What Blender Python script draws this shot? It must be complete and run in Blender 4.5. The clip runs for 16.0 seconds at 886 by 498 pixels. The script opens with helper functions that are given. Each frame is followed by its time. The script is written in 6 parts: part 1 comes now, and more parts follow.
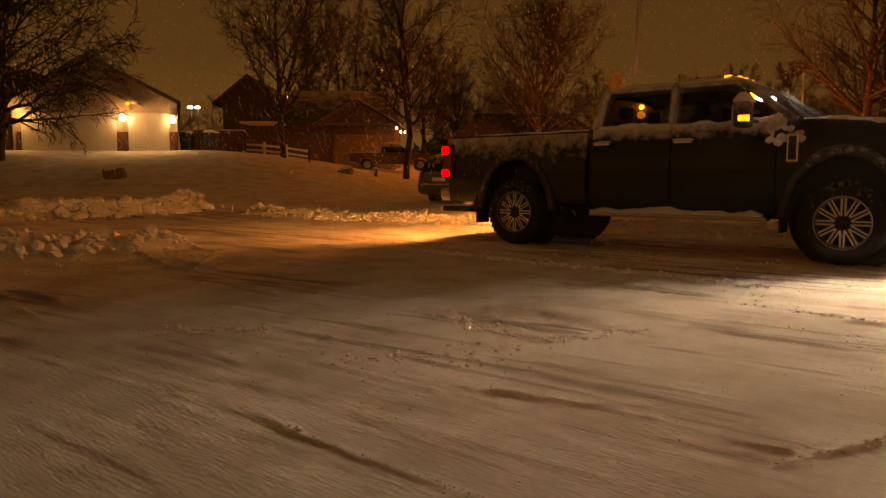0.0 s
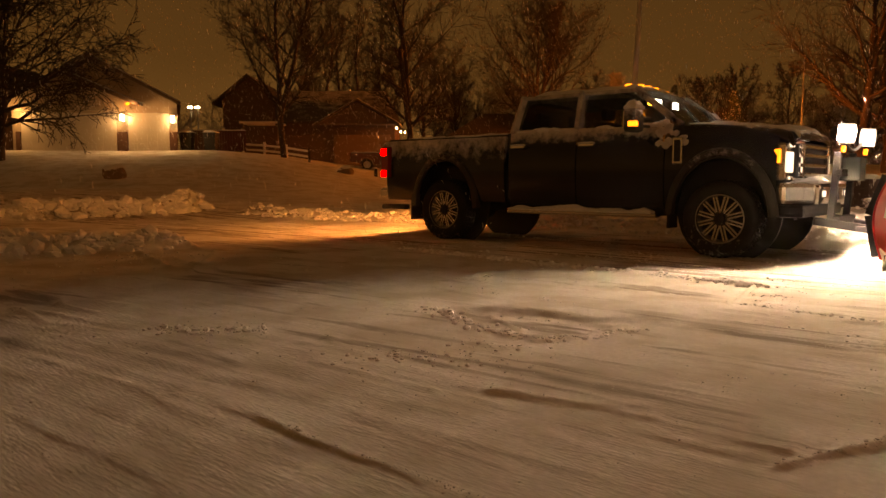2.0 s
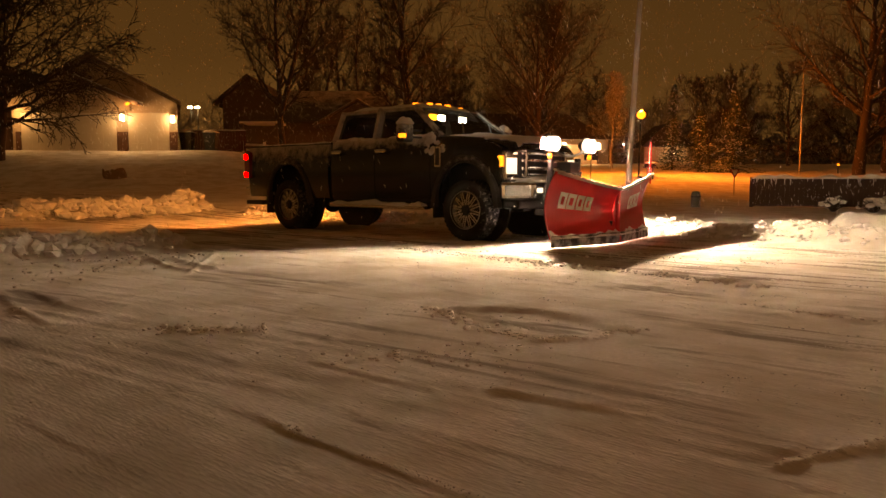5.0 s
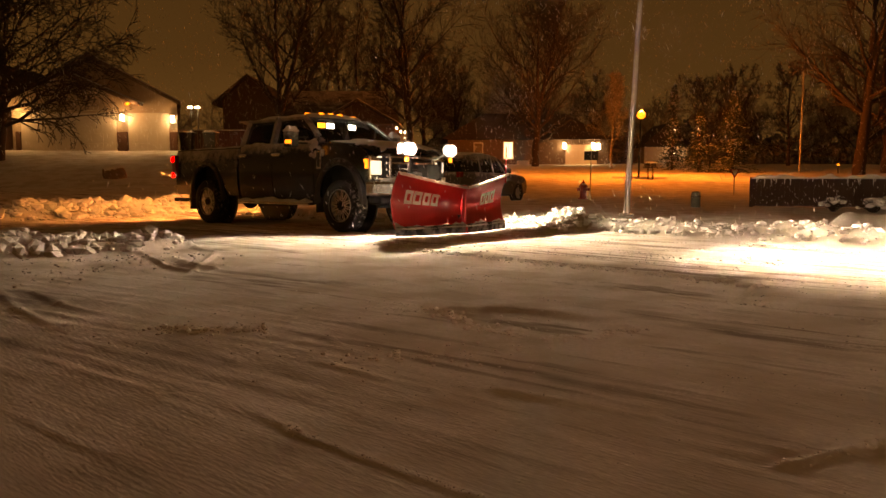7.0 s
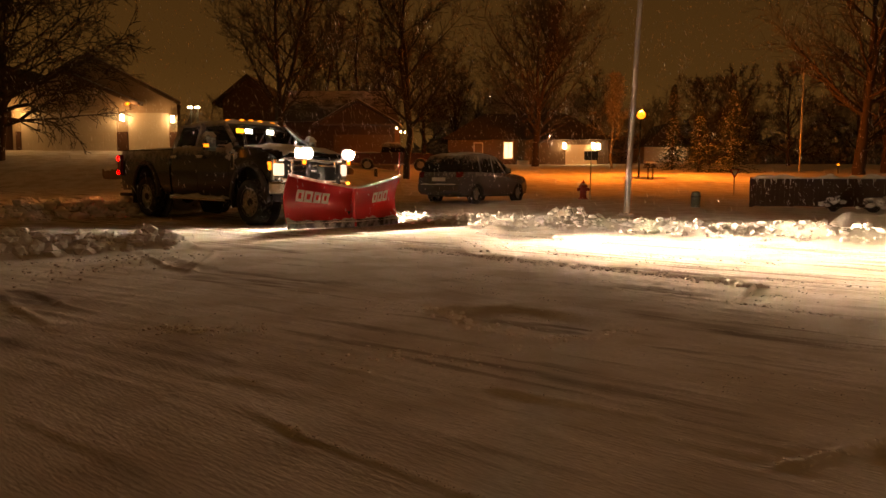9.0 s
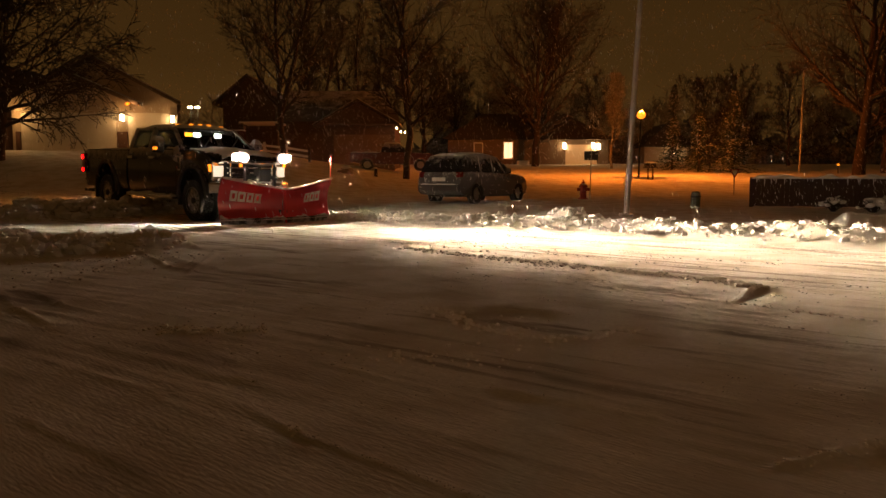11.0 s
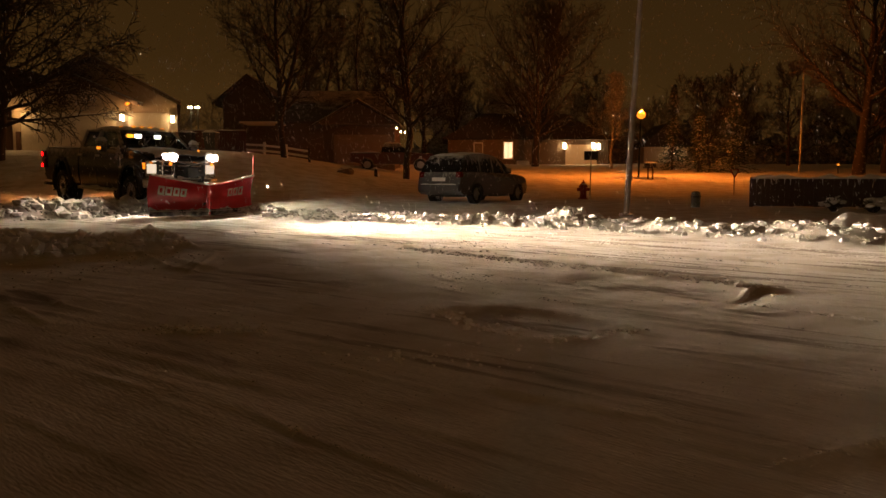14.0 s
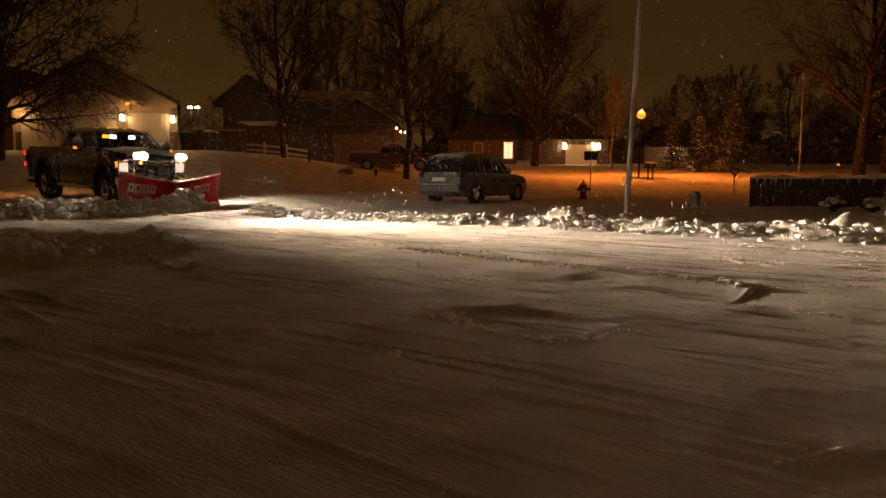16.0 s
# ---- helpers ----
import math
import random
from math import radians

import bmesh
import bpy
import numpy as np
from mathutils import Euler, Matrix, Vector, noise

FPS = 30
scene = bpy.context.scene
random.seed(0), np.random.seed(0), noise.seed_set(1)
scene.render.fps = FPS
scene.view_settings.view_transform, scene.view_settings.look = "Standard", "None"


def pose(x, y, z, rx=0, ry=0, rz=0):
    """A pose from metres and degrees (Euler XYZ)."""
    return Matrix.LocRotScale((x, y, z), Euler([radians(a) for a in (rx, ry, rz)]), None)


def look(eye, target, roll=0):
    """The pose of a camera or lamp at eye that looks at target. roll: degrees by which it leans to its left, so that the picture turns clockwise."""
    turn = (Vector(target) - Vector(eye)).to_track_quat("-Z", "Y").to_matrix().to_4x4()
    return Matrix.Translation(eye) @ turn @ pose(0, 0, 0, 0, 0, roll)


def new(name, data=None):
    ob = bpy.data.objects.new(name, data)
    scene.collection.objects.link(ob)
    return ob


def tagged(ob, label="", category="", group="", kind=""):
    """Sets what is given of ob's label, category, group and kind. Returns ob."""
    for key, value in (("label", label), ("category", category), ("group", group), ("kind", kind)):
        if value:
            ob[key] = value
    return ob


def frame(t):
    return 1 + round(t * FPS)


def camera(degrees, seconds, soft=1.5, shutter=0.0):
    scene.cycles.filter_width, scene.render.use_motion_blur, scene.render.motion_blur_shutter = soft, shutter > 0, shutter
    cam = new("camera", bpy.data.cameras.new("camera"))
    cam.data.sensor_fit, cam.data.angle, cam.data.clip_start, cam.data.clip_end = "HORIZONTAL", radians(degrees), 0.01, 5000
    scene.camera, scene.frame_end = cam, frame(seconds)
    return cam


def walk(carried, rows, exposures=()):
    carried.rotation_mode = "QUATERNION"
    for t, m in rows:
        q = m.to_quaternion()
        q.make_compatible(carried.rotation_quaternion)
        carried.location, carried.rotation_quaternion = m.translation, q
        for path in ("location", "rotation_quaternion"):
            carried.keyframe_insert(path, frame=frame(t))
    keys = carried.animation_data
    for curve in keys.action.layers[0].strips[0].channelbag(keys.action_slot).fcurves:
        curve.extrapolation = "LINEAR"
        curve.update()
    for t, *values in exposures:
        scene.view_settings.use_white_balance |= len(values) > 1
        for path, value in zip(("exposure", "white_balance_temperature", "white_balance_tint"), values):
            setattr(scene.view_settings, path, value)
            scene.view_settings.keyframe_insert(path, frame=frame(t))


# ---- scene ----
# ---- camera ----
cam = camera(61.6, 16.0)
EYE = pose(0, 0, 0.849, 84.774, 0, 0) @ pose(0, 0, 0, 0, 0, 0.12)
walk(cam, [(0, EYE), (16, EYE)],
     exposures=[(0, 0.45, 7900, 25), (2.0, 0.45, 8000, 26), (4.2, 0.4, 8000, 26), (6.4, 0.2, 7800, 26), (9.0, -0.05, 7600, 24), (12.0, -0.65, 6600, 18), (16.0, -0.78, 6500, 17)])

# ---- world and lamps ----
world = bpy.data.worlds.new("night_sky")
scene.world = world
world.use_nodes = True
wn, wl = world.node_tree.nodes, world.node_tree.links
wn.clear()
w_out = wn.new("ShaderNodeOutputWorld")
w_bg = wn.new("ShaderNodeBackground")
w_geo = wn.new("ShaderNodeTexCoord")
w_sep = wn.new("ShaderNodeSeparateXYZ")
w_ramp = wn.new("ShaderNodeValToRGB")
w_noise = wn.new("ShaderNodeTexNoise")
w_mix = wn.new("ShaderNodeMath")
w_noise.inputs["Scale"].default_value = 2.5
w_mix.operation = "MULTIPLY_ADD"
w_mix.inputs[1].default_value = 0.10
# snow clouds lit from below by the town: brightest low in the west
wl.new(w_geo.outputs["Generated"], w_sep.inputs[0])
wl.new(w_geo.outputs["Generated"], w_noise.inputs["Vector"])
wl.new(w_noise.outputs["Fac"], w_mix.inputs[0])
w_side = wn.new("ShaderNodeMath")
w_side.operation = "MULTIPLY_ADD"
w_side.inputs[1].default_value = 0.05
wl.new(w_sep.outputs["X"], w_side.inputs[0])
wl.new(w_sep.outputs["Z"], w_side.inputs[2])
wl.new(w_side.outputs[0], w_mix.inputs[2])
wl.new(w_mix.outputs[0], w_ramp.inputs["Fac"])
w_ramp.color_ramp.elements[0].position, w_ramp.color_ramp.elements[0].color = 0.03, (0.108, 0.052, 0.0115, 1)
w_ramp.color_ramp.elements[1].position, w_ramp.color_ramp.elements[1].color = 0.5, (0.036, 0.0175, 0.0046, 1)
e = w_ramp.color_ramp.elements.new(0.2)
e.color = (0.058, 0.028, 0.0062, 1)
w_bg.inputs["Strength"].default_value = 1.08
wl.new(w_ramp.outputs["Color"], w_bg.inputs["Color"])
wl.new(w_bg.outputs[0], w_out.inputs[0])


def lamp(name, kind, place, watts, colour, size=0.1, aim=None, spot=None):
    data = bpy.data.lights.new(name, kind)
    data.energy, data.color = watts, colour
    if kind == "AREA":
        data.size = size
    else:
        data.shadow_soft_size = size
    if spot:
        data.spot_size, data.spot_blend = radians(spot), 0.9
    ob = new(name, data)
    ob.matrix_world = look(place, aim) if aim else Matrix.Translation(place)
    return ob


# sodium street lamp, the coach lamps of the garage, the porch lamps of the far house
lamp("street_lamp_light", "POINT", (13.69, 52.0, 5.95), 8500, (1.0, 0.23, 0.02), 0.15)
lamp("coach_or_fill_light", "POINT", (-16.98, 39.45, 4.12), 42, (1.0, 0.56, 0.19), 0.08)
lamp("coach_or_fill_light", "POINT", (-14.3, 39.45, 4.05), 42, (1.0, 0.56, 0.19), 0.08)
lamp("coach_or_fill_light", "POINT", (-22.5, 39.4, 4.3), 45, (1.0, 0.55, 0.18), 0.08)
lamp("flood_light", "POINT", (-16.25, 39.2, 4.74), 16, (1.0, 0.50, 0.18), 0.06)
lamp("porch_light", "POINT", (12.6, 78.4, 4.6), 80, (1.0, 0.60, 0.22), 0.1)
lamp("porch_light", "POINT", (15.9, 78.4, 4.5), 80, (1.0, 0.55, 0.18), 0.1)
# added unseen fill lamps: two at the driveway's end, one behind the camera
lamp("coach_or_fill_light", "POINT", (7.1, 1.9, 2.3), 2.5, (1.0, 0.66, 0.36), 0.1)
lamp("coach_or_fill_light", "POINT", (11.0, 6.4, 2.3), 16, (1.0, 0.66, 0.36), 0.1)
lamp("rear_fill_light", "SPOT", (1.2, -4.2, 2.0), 140, (1.0, 0.55, 0.24), 0.12, (1.1, 9.5, 1.3), 42)


# ---- materials ----
def material(name, base, rough=0.6, metal=0.0, var=0.15, scale=6.0, bump=0.0, bscale=60.0, tint=None, tscale=0.8, glow=None, power=0.0, coat=0.0):
    """A procedural surface: base colour varied at two scales, with fine relief."""
    m = bpy.data.materials.new(name)
    m.use_nodes = True
    n, l = m.node_tree.nodes, m.node_tree.links
    b = n["Principled BSDF"]
    b.inputs["Roughness"].default_value, b.inputs["Metallic"].default_value = rough, metal
    b.inputs["Coat Weight"].default_value = coat
    b.inputs["Base Color"].default_value = (*base, 1)
    tc = n.new("ShaderNodeTexCoord")
    if var:
        fine = n.new("ShaderNodeTexNoise")
        fine.inputs["Scale"].default_value, fine.inputs["Detail"].default_value = scale, 5
        l.new(tc.outputs["Object"], fine.inputs["Vector"])
        lo, hi = [c * (1 - var) for c in base], [min(1, c * (1 + var)) for c in base]
        mix = n.new("ShaderNodeMix")
        mix.data_type = "RGBA"
        mix.inputs[6].default_value, mix.inputs[7].default_value = (*lo, 1), (*hi, 1)
        l.new(fine.outputs["Fac"], mix.inputs[0])
        last = mix.outputs[2]
        if tint:
            big = n.new("ShaderNodeTexNoise")
            big.inputs["Scale"].default_value, big.inputs["Detail"].default_value = tscale, 4
            l.new(tc.outputs["Object"], big.inputs["Vector"])
            r = n.new("ShaderNodeValToRGB")
            r.color_ramp.elements[0].position, r.color_ramp.elements[1].position = 0.42, 0.62
            l.new(big.outputs["Fac"], r.inputs["Fac"])
            mix2 = n.new("ShaderNodeMix")
            mix2.data_type = "RGBA"
            mix2.inputs[7].default_value = (*tint, 1)
            l.new(r.outputs["Color"], mix2.inputs[0])
            l.new(last, mix2.inputs[6])
            last = mix2.outputs[2]
        l.new(last, b.inputs["Base Color"])
    if bump:
        bn = n.new("ShaderNodeTexNoise")
        bn.inputs["Scale"].default_value, bn.inputs["Detail"].default_value = bscale, 4
        l.new(tc.outputs["Object"], bn.inputs["Vector"])
        bp = n.new("ShaderNodeBump")
        bp.inputs["Strength"].default_value, bp.inputs["Distance"].default_value = bump, 0.02
        l.new(bn.outputs["Fac"], bp.inputs["Height"])
        l.new(bp.outputs["Normal"], b.inputs["Normal"])
    if glow:
        b.inputs["Emission Color"].default_value = (*glow, 1)
        b.inputs["Emission Strength"].default_value = power
    return m


SNOW = material("snow", (0.80, 0.81, 0.83), 0.75, var=0.08, scale=9, bump=0.25, bscale=70)
snow_shader = SNOW.node_tree.nodes["Principled BSDF"]
snow_shader.inputs["Subsurface Weight"].default_value, snow_shader.inputs["Subsurface Scale"].default_value = 0.7, 0.025
snow_shader.inputs["Specular IOR Level"].default_value = 0.15
snow_shader.inputs["Subsurface Radius"].default_value = (1.0, 1.0, 1.0)
SIDING = material("siding", (0.42, 0.34, 0.25), 0.6, var=0.08, scale=3, bump=0.1)
DOOR_PAINT = material("door_paint", (0.62, 0.57, 0.48), 0.5, var=0.05, scale=3)
DARK_WALL = material("dark_wall", (0.12, 0.085, 0.065), 0.8, var=0.3, scale=4, bump=0.2)
BRICK = material("brick_veneer", (0.13, 0.07, 0.05), 0.85, var=0.4, scale=14, bump=0.4)
SHINGLE = material("shingle", (0.075, 0.062, 0.055), 0.9, var=0.4, scale=10, bump=0.4)
BARK = material("bark", (0.05, 0.037, 0.028), 0.9, var=0.35, scale=9, bump=0.5, bscale=30)
NEEDLES = material("needles", (0.035, 0.05, 0.03), 0.8, var=0.4, scale=6)
PAINT = material("truck_paint", (0.012, 0.014, 0.018), 0.25, var=0.2, scale=3, coat=0.2)
RUBBER = material("rubber", (0.022, 0.021, 0.02), 0.85, var=0.3, scale=20, bump=0.4, bscale=80)
CHROME = material("chrome", (0.72, 0.72, 0.72), 0.16, 1.0, var=0.08, scale=12)
STEEL = material("galvanised_steel", (0.42, 0.42, 0.41), 0.45, 0.8, var=0.2, scale=8)
BLACK = material("black_plastic", (0.02, 0.02, 0.02), 0.6, var=0.2, scale=12, bump=0.15)
RED = material("plow_red", (0.62, 0.018, 0.022), 0.32, var=0.12, scale=4, tint=(0.50, 0.03, 0.03), coat=0.4)
WHITE = material("white_paint", (0.8, 0.8, 0.78), 0.5, var=0.06, scale=9)
GLOW_LAMP = material("lamp_glow", (0.9, 0.85, 0.7), 0.4, var=0, glow=(1.0, 0.80, 0.42), power=22)
GLOW_SODIUM = material("sodium_glow", (0.9, 0.6, 0.3), 0.4, var=0, glow=(1.0, 0.24, 0.012), power=3)
GLOW_PLOW = material("plow_lamp_glow", (0.9, 0.9, 0.9), 0.3, var=0, glow=(1.0, 0.74, 0.46), power=215000)
# glow of a bead added to each plow lamp for side spill
GLOW_SPILL = material("spill_bead_glow", (0.9, 0.9, 0.9), 0.3, var=0, glow=(1.0, 0.76, 0.50), power=32000)
GLOW_GLARE = material("lamp_glare_glow", (0.004, 0.004, 0.004), 1.0, var=0, glow=(1.0, 0.90, 0.72), power=2.2)
GLOW_HEAD = material("headlamp_glow", (0.9, 0.9, 0.9), 0.3, var=0, glow=(1.0, 0.84, 0.60), power=1.3)
GLOW_TAIL = material("tail_glow", (0.5, 0.02, 0.02), 0.3, var=0, glow=(1.0, 0.004, 0.003), power=14)
GLOW_REVERSE = material("reverse_glow", (0.9, 0.8, 0.6), 0.3, var=0, glow=(1.0, 0.34, 0.07), power=4500)
GLOW_AMBER = material("amber_glow", (0.9, 0.4, 0.05), 0.3, var=0, glow=(1.0, 0.27, 0.015), power=2.2)
GLOW_STROBE_A = material("strobe_amber", (0.9, 0.4, 0.05), 0.3, var=0, glow=(1.0, 0.34, 0.02), power=12)
GLOW_STROBE_W = material("strobe_white", (0.9, 0.9, 0.9), 0.3, var=0, glow=(1.0, 0.95, 0.82), power=70)


# drive and street: snow with darker, packed streaks along the way the blade went
GROUND = material("plowed_snow", (0.78, 0.78, 0.79), 0.72, var=0.2, scale=38, bump=0.3, bscale=4, tint=(0.62, 0.60, 0.57), tscale=1.7)
gn, gl = GROUND.node_tree.nodes, GROUND.node_tree.links
g_tc = gn.new("ShaderNodeTexCoord")
g_map = gn.new("ShaderNodeMapping")
g_map.inputs["Rotation"].default_value = (0, 0, radians(41))
g_map2 = gn.new("ShaderNodeMapping")
g_map2.inputs["Scale"].default_value = (0.22, 2.6, 1)
gl.new(g_tc.outputs["Object"], g_map.inputs["Vector"])
gl.new(g_map.outputs[0], g_map2.inputs["Vector"])
# fine relief drawn out along the sweep of the blade
g_fine = gn.new("ShaderNodeMapping")
g_fine.inputs["Scale"].default_value = (4, 17, 10)
gl.new(g_map.outputs[0], g_fine.inputs["Vector"])
g_bump = gn["Principled BSDF"].inputs["Normal"].links[0].from_node
g_relief = g_bump.inputs["Height"].links[0].from_node
g_relief.inputs["Detail"].default_value = 7
gl.new(g_fine.outputs[0], g_relief.inputs["Vector"])
g_noise = gn.new("ShaderNodeTexNoise")
g_noise.inputs["Scale"].default_value, g_noise.inputs["Detail"].default_value, g_noise.inputs["Roughness"].default_value = 3.2, 9, 0.7
gl.new(g_map2.outputs[0], g_noise.inputs["Vector"])
g_mask = gn.new("ShaderNodeAttribute")
g_mask.attribute_name = "bare"
# asphalt and ice show through where the blade has scraped, broken up by fine streaks
g_sum = gn.new("ShaderNodeMath")
g_sum.operation = "ADD"
gl.new(g_noise.outputs["Fac"], g_sum.inputs[0])
gl.new(g_mask.outputs["Fac"], g_sum.inputs[1])
g_ramp = gn.new("ShaderNodeValToRGB")
g_ramp.color_ramp.elements[0].position, g_ramp.color_ramp.elements[1].position = 0.66, 0.90
gl.new(g_sum.outputs[0], g_ramp.inputs["Fac"])
g_mix = gn.new("ShaderNodeMix")
g_mix.data_type = "RGBA"
g_mix.inputs[7].default_value = (0.34, 0.32, 0.30, 1)
g_b = gn["Principled BSDF"]
gl.new(g_b.inputs["Base Color"].links[0].from_socket, g_mix.inputs[6])
gl.new(g_ramp.outputs["Color"], g_mix.inputs[0])
gl.new(g_mix.outputs[2], g_b.inputs["Base Color"])
g_b.inputs["Specular IOR Level"].default_value = 0.0
g_rough = gn.new("ShaderNodeMapRange")
g_rough.inputs[3].default_value, g_rough.inputs[4].default_value = 0.9, 0.85
gl.new(g_ramp.outputs["Color"], g_rough.inputs[0])
gl.new(g_rough.outputs[0], g_b.inputs["Roughness"])


# ---- mesh helpers ----
def part(name, bm, mat, parent=None, label="", smooth=False, at=None):
    me = bpy.data.meshes.new(name)
    bmesh.ops.recalc_face_normals(bm, faces=bm.faces)
    bm.to_mesh(me)
    bm.free()
    for x in (mat if isinstance(mat, (list, tuple)) else [mat]):
        me.materials.append(x)
    if smooth:
        me.polygons.foreach_set("use_smooth", [True] * len(me.polygons))
        me.set_sharp_from_angle(angle=radians(42))
    ob = new(name, me)
    if parent:
        ob.parent = parent
    if at is not None:
        ob.matrix_basis = at
    return tagged(ob, label)


def thing(name, label, category, at=None, group="", kind=""):
    ob = new(name)
    ob.empty_display_size = 0.2
    if at is not None:
        ob.matrix_basis = at
    return tagged(ob, label, category, group, kind)


def box(bm, x0, x1, y0, y1, z0, z1, bevel=0.0, m=None):
    mat = Matrix.LocRotScale(((x0 + x1) / 2, (y0 + y1) / 2, (z0 + z1) / 2), None, (abs(x1 - x0), abs(y1 - y0), abs(z1 - z0)))
    r = bmesh.ops.create_cube(bm, size=1, matrix=(m @ mat) if m else mat)
    if bevel:
        es = list({e for v in r["verts"] for e in v.link_edges})
        bmesh.ops.bevel(bm, geom=es, offset=bevel, segments=2, affect="EDGES", profile=0.6)
    return bm


def boxed(x0, x1, y0, y1, z0, z1, bevel=0.0, m=None):
    return box(bmesh.new(), x0, x1, y0, y1, z0, z1, bevel, m)


def cyl(bm, a, b, r0, r1=None, n=12, caps=True):
    a, b = Vector(a), Vector(b)
    d = b - a
    m = Matrix.Translation((a + b) / 2) @ d.to_track_quat("Z", "Y").to_matrix().to_4x4()
    bmesh.ops.create_cone(bm, cap_ends=caps, segments=n, radius1=r0, radius2=r0 if r1 is None else r1, depth=d.length, matrix=m)
    return bm


def prism(bm, pts, y0, y1, bevel=0.0):
    """Extrudes an outline in x and z from y0 to y1."""
    a = [bm.verts.new((x, y0, z)) for x, z in pts]
    b = [bm.verts.new((x, y1, z)) for x, z in pts]
    f = [bm.faces.new(a), bm.faces.new(b[::-1])]
    for i in range(len(pts)):
        j = (i + 1) % len(pts)
        f.append(bm.faces.new((a[j], a[i], b[i], b[j])))
    if bevel:
        bmesh.ops.bevel(bm, geom=list({e for q in f for e in q.edges}), offset=bevel, segments=2, affect="EDGES", profile=0.6, clamp_overlap=True)
    return bm


# ---- terrain ----
HEAD = radians(-41.0)
AX, AY = math.cos(HEAD), math.sin(HEAD)


def vnoise(x, y, seed=0):
    """Smooth value noise in -1..1 over numpy arrays."""
    xi, yi = np.floor(x).astype(np.int64), np.floor(y).astype(np.int64)
    xf, yf = x - xi, y - yi
    u, v = xf * xf * (3 - 2 * xf), yf * yf * (3 - 2 * yf)

    def h(i, j):
        k = (i * 374761393 + j * 668265263 + seed * 1442695041) & 0x7FFFFFFF
        k = ((k ^ (k >> 13)) * 1274126177) & 0x7FFFFFFF
        k = (k ^ (k >> 16)) & 0xFFFF
        return k / 32767.5 - 1
    return (h(xi, yi) * (1 - u) + h(xi + 1, yi) * u) * (1 - v) + (h(xi, yi + 1) * (1 - u) + h(xi + 1, yi + 1) * u) * v


def fbm(x, y, octaves=4, seed=0):
    t, a = 0, 1.0
    for k in range(octaves):
        t, a, x, y = t + a * vnoise(x, y, seed + k), a * 0.5, x * 2.03 + 11.3, y * 2.03 + 4.7
    return t


def step(a, b, x):
    t = np.clip((x - a) / (b - a), 0, 1)
    return t * t * (3 - 2 * t)


LEFT = ([0, 16.5, 17.7, 19.7, 22.9, 26, 29, 33, 37, 40, 50, 80, 200, 3000], [0, 0, 0.055, 0.15, 0.34, 0.42, 0.52, 1.2, 2.0, 2.42, 2.6, 3.2, 5, 5])
RIGHT = ([0, 20, 26, 30, 36, 48, 60, 79, 95, 200, 3000], [0, 0, 0.12, 0.11, 0.2, 0.97, 1.5, 2.65, 3.0, 5, 5])


def base_height(x, y):
    u = x / np.maximum(y, 1.0)
    k = step(-0.30, 0.05, u)
    return np.interp(y, *LEFT) * (1 - k) + np.interp(y, *RIGHT) * k


def along(x, y, x0, y0, x1, y1):
    """Distance from a line from one point to another, and the share of the way along it."""
    dx, dy = x1 - x0, y1 - y0
    n = math.hypot(dx, dy)
    t = ((x - x0) * dx + (y - y0) * dy) / (n * n)
    tc = np.clip(t, 0, 1)
    return np.hypot(x - x0 - tc * dx, y - y0 - tc * dy), t


def ridge(x, y, p0, p1, width, height, seed, rough=0.5):
    d, t = along(x, y, *p0, *p1)
    wob = 1 + rough * fbm(x * 1.7, y * 1.7, 3, seed)
    w = width * (0.8 + 0.35 * vnoise(x * 0.8, y * 0.8, seed + 9))
    return height * np.clip(wob, 0.15, 2.2) * np.exp(-(d / w) ** 2)


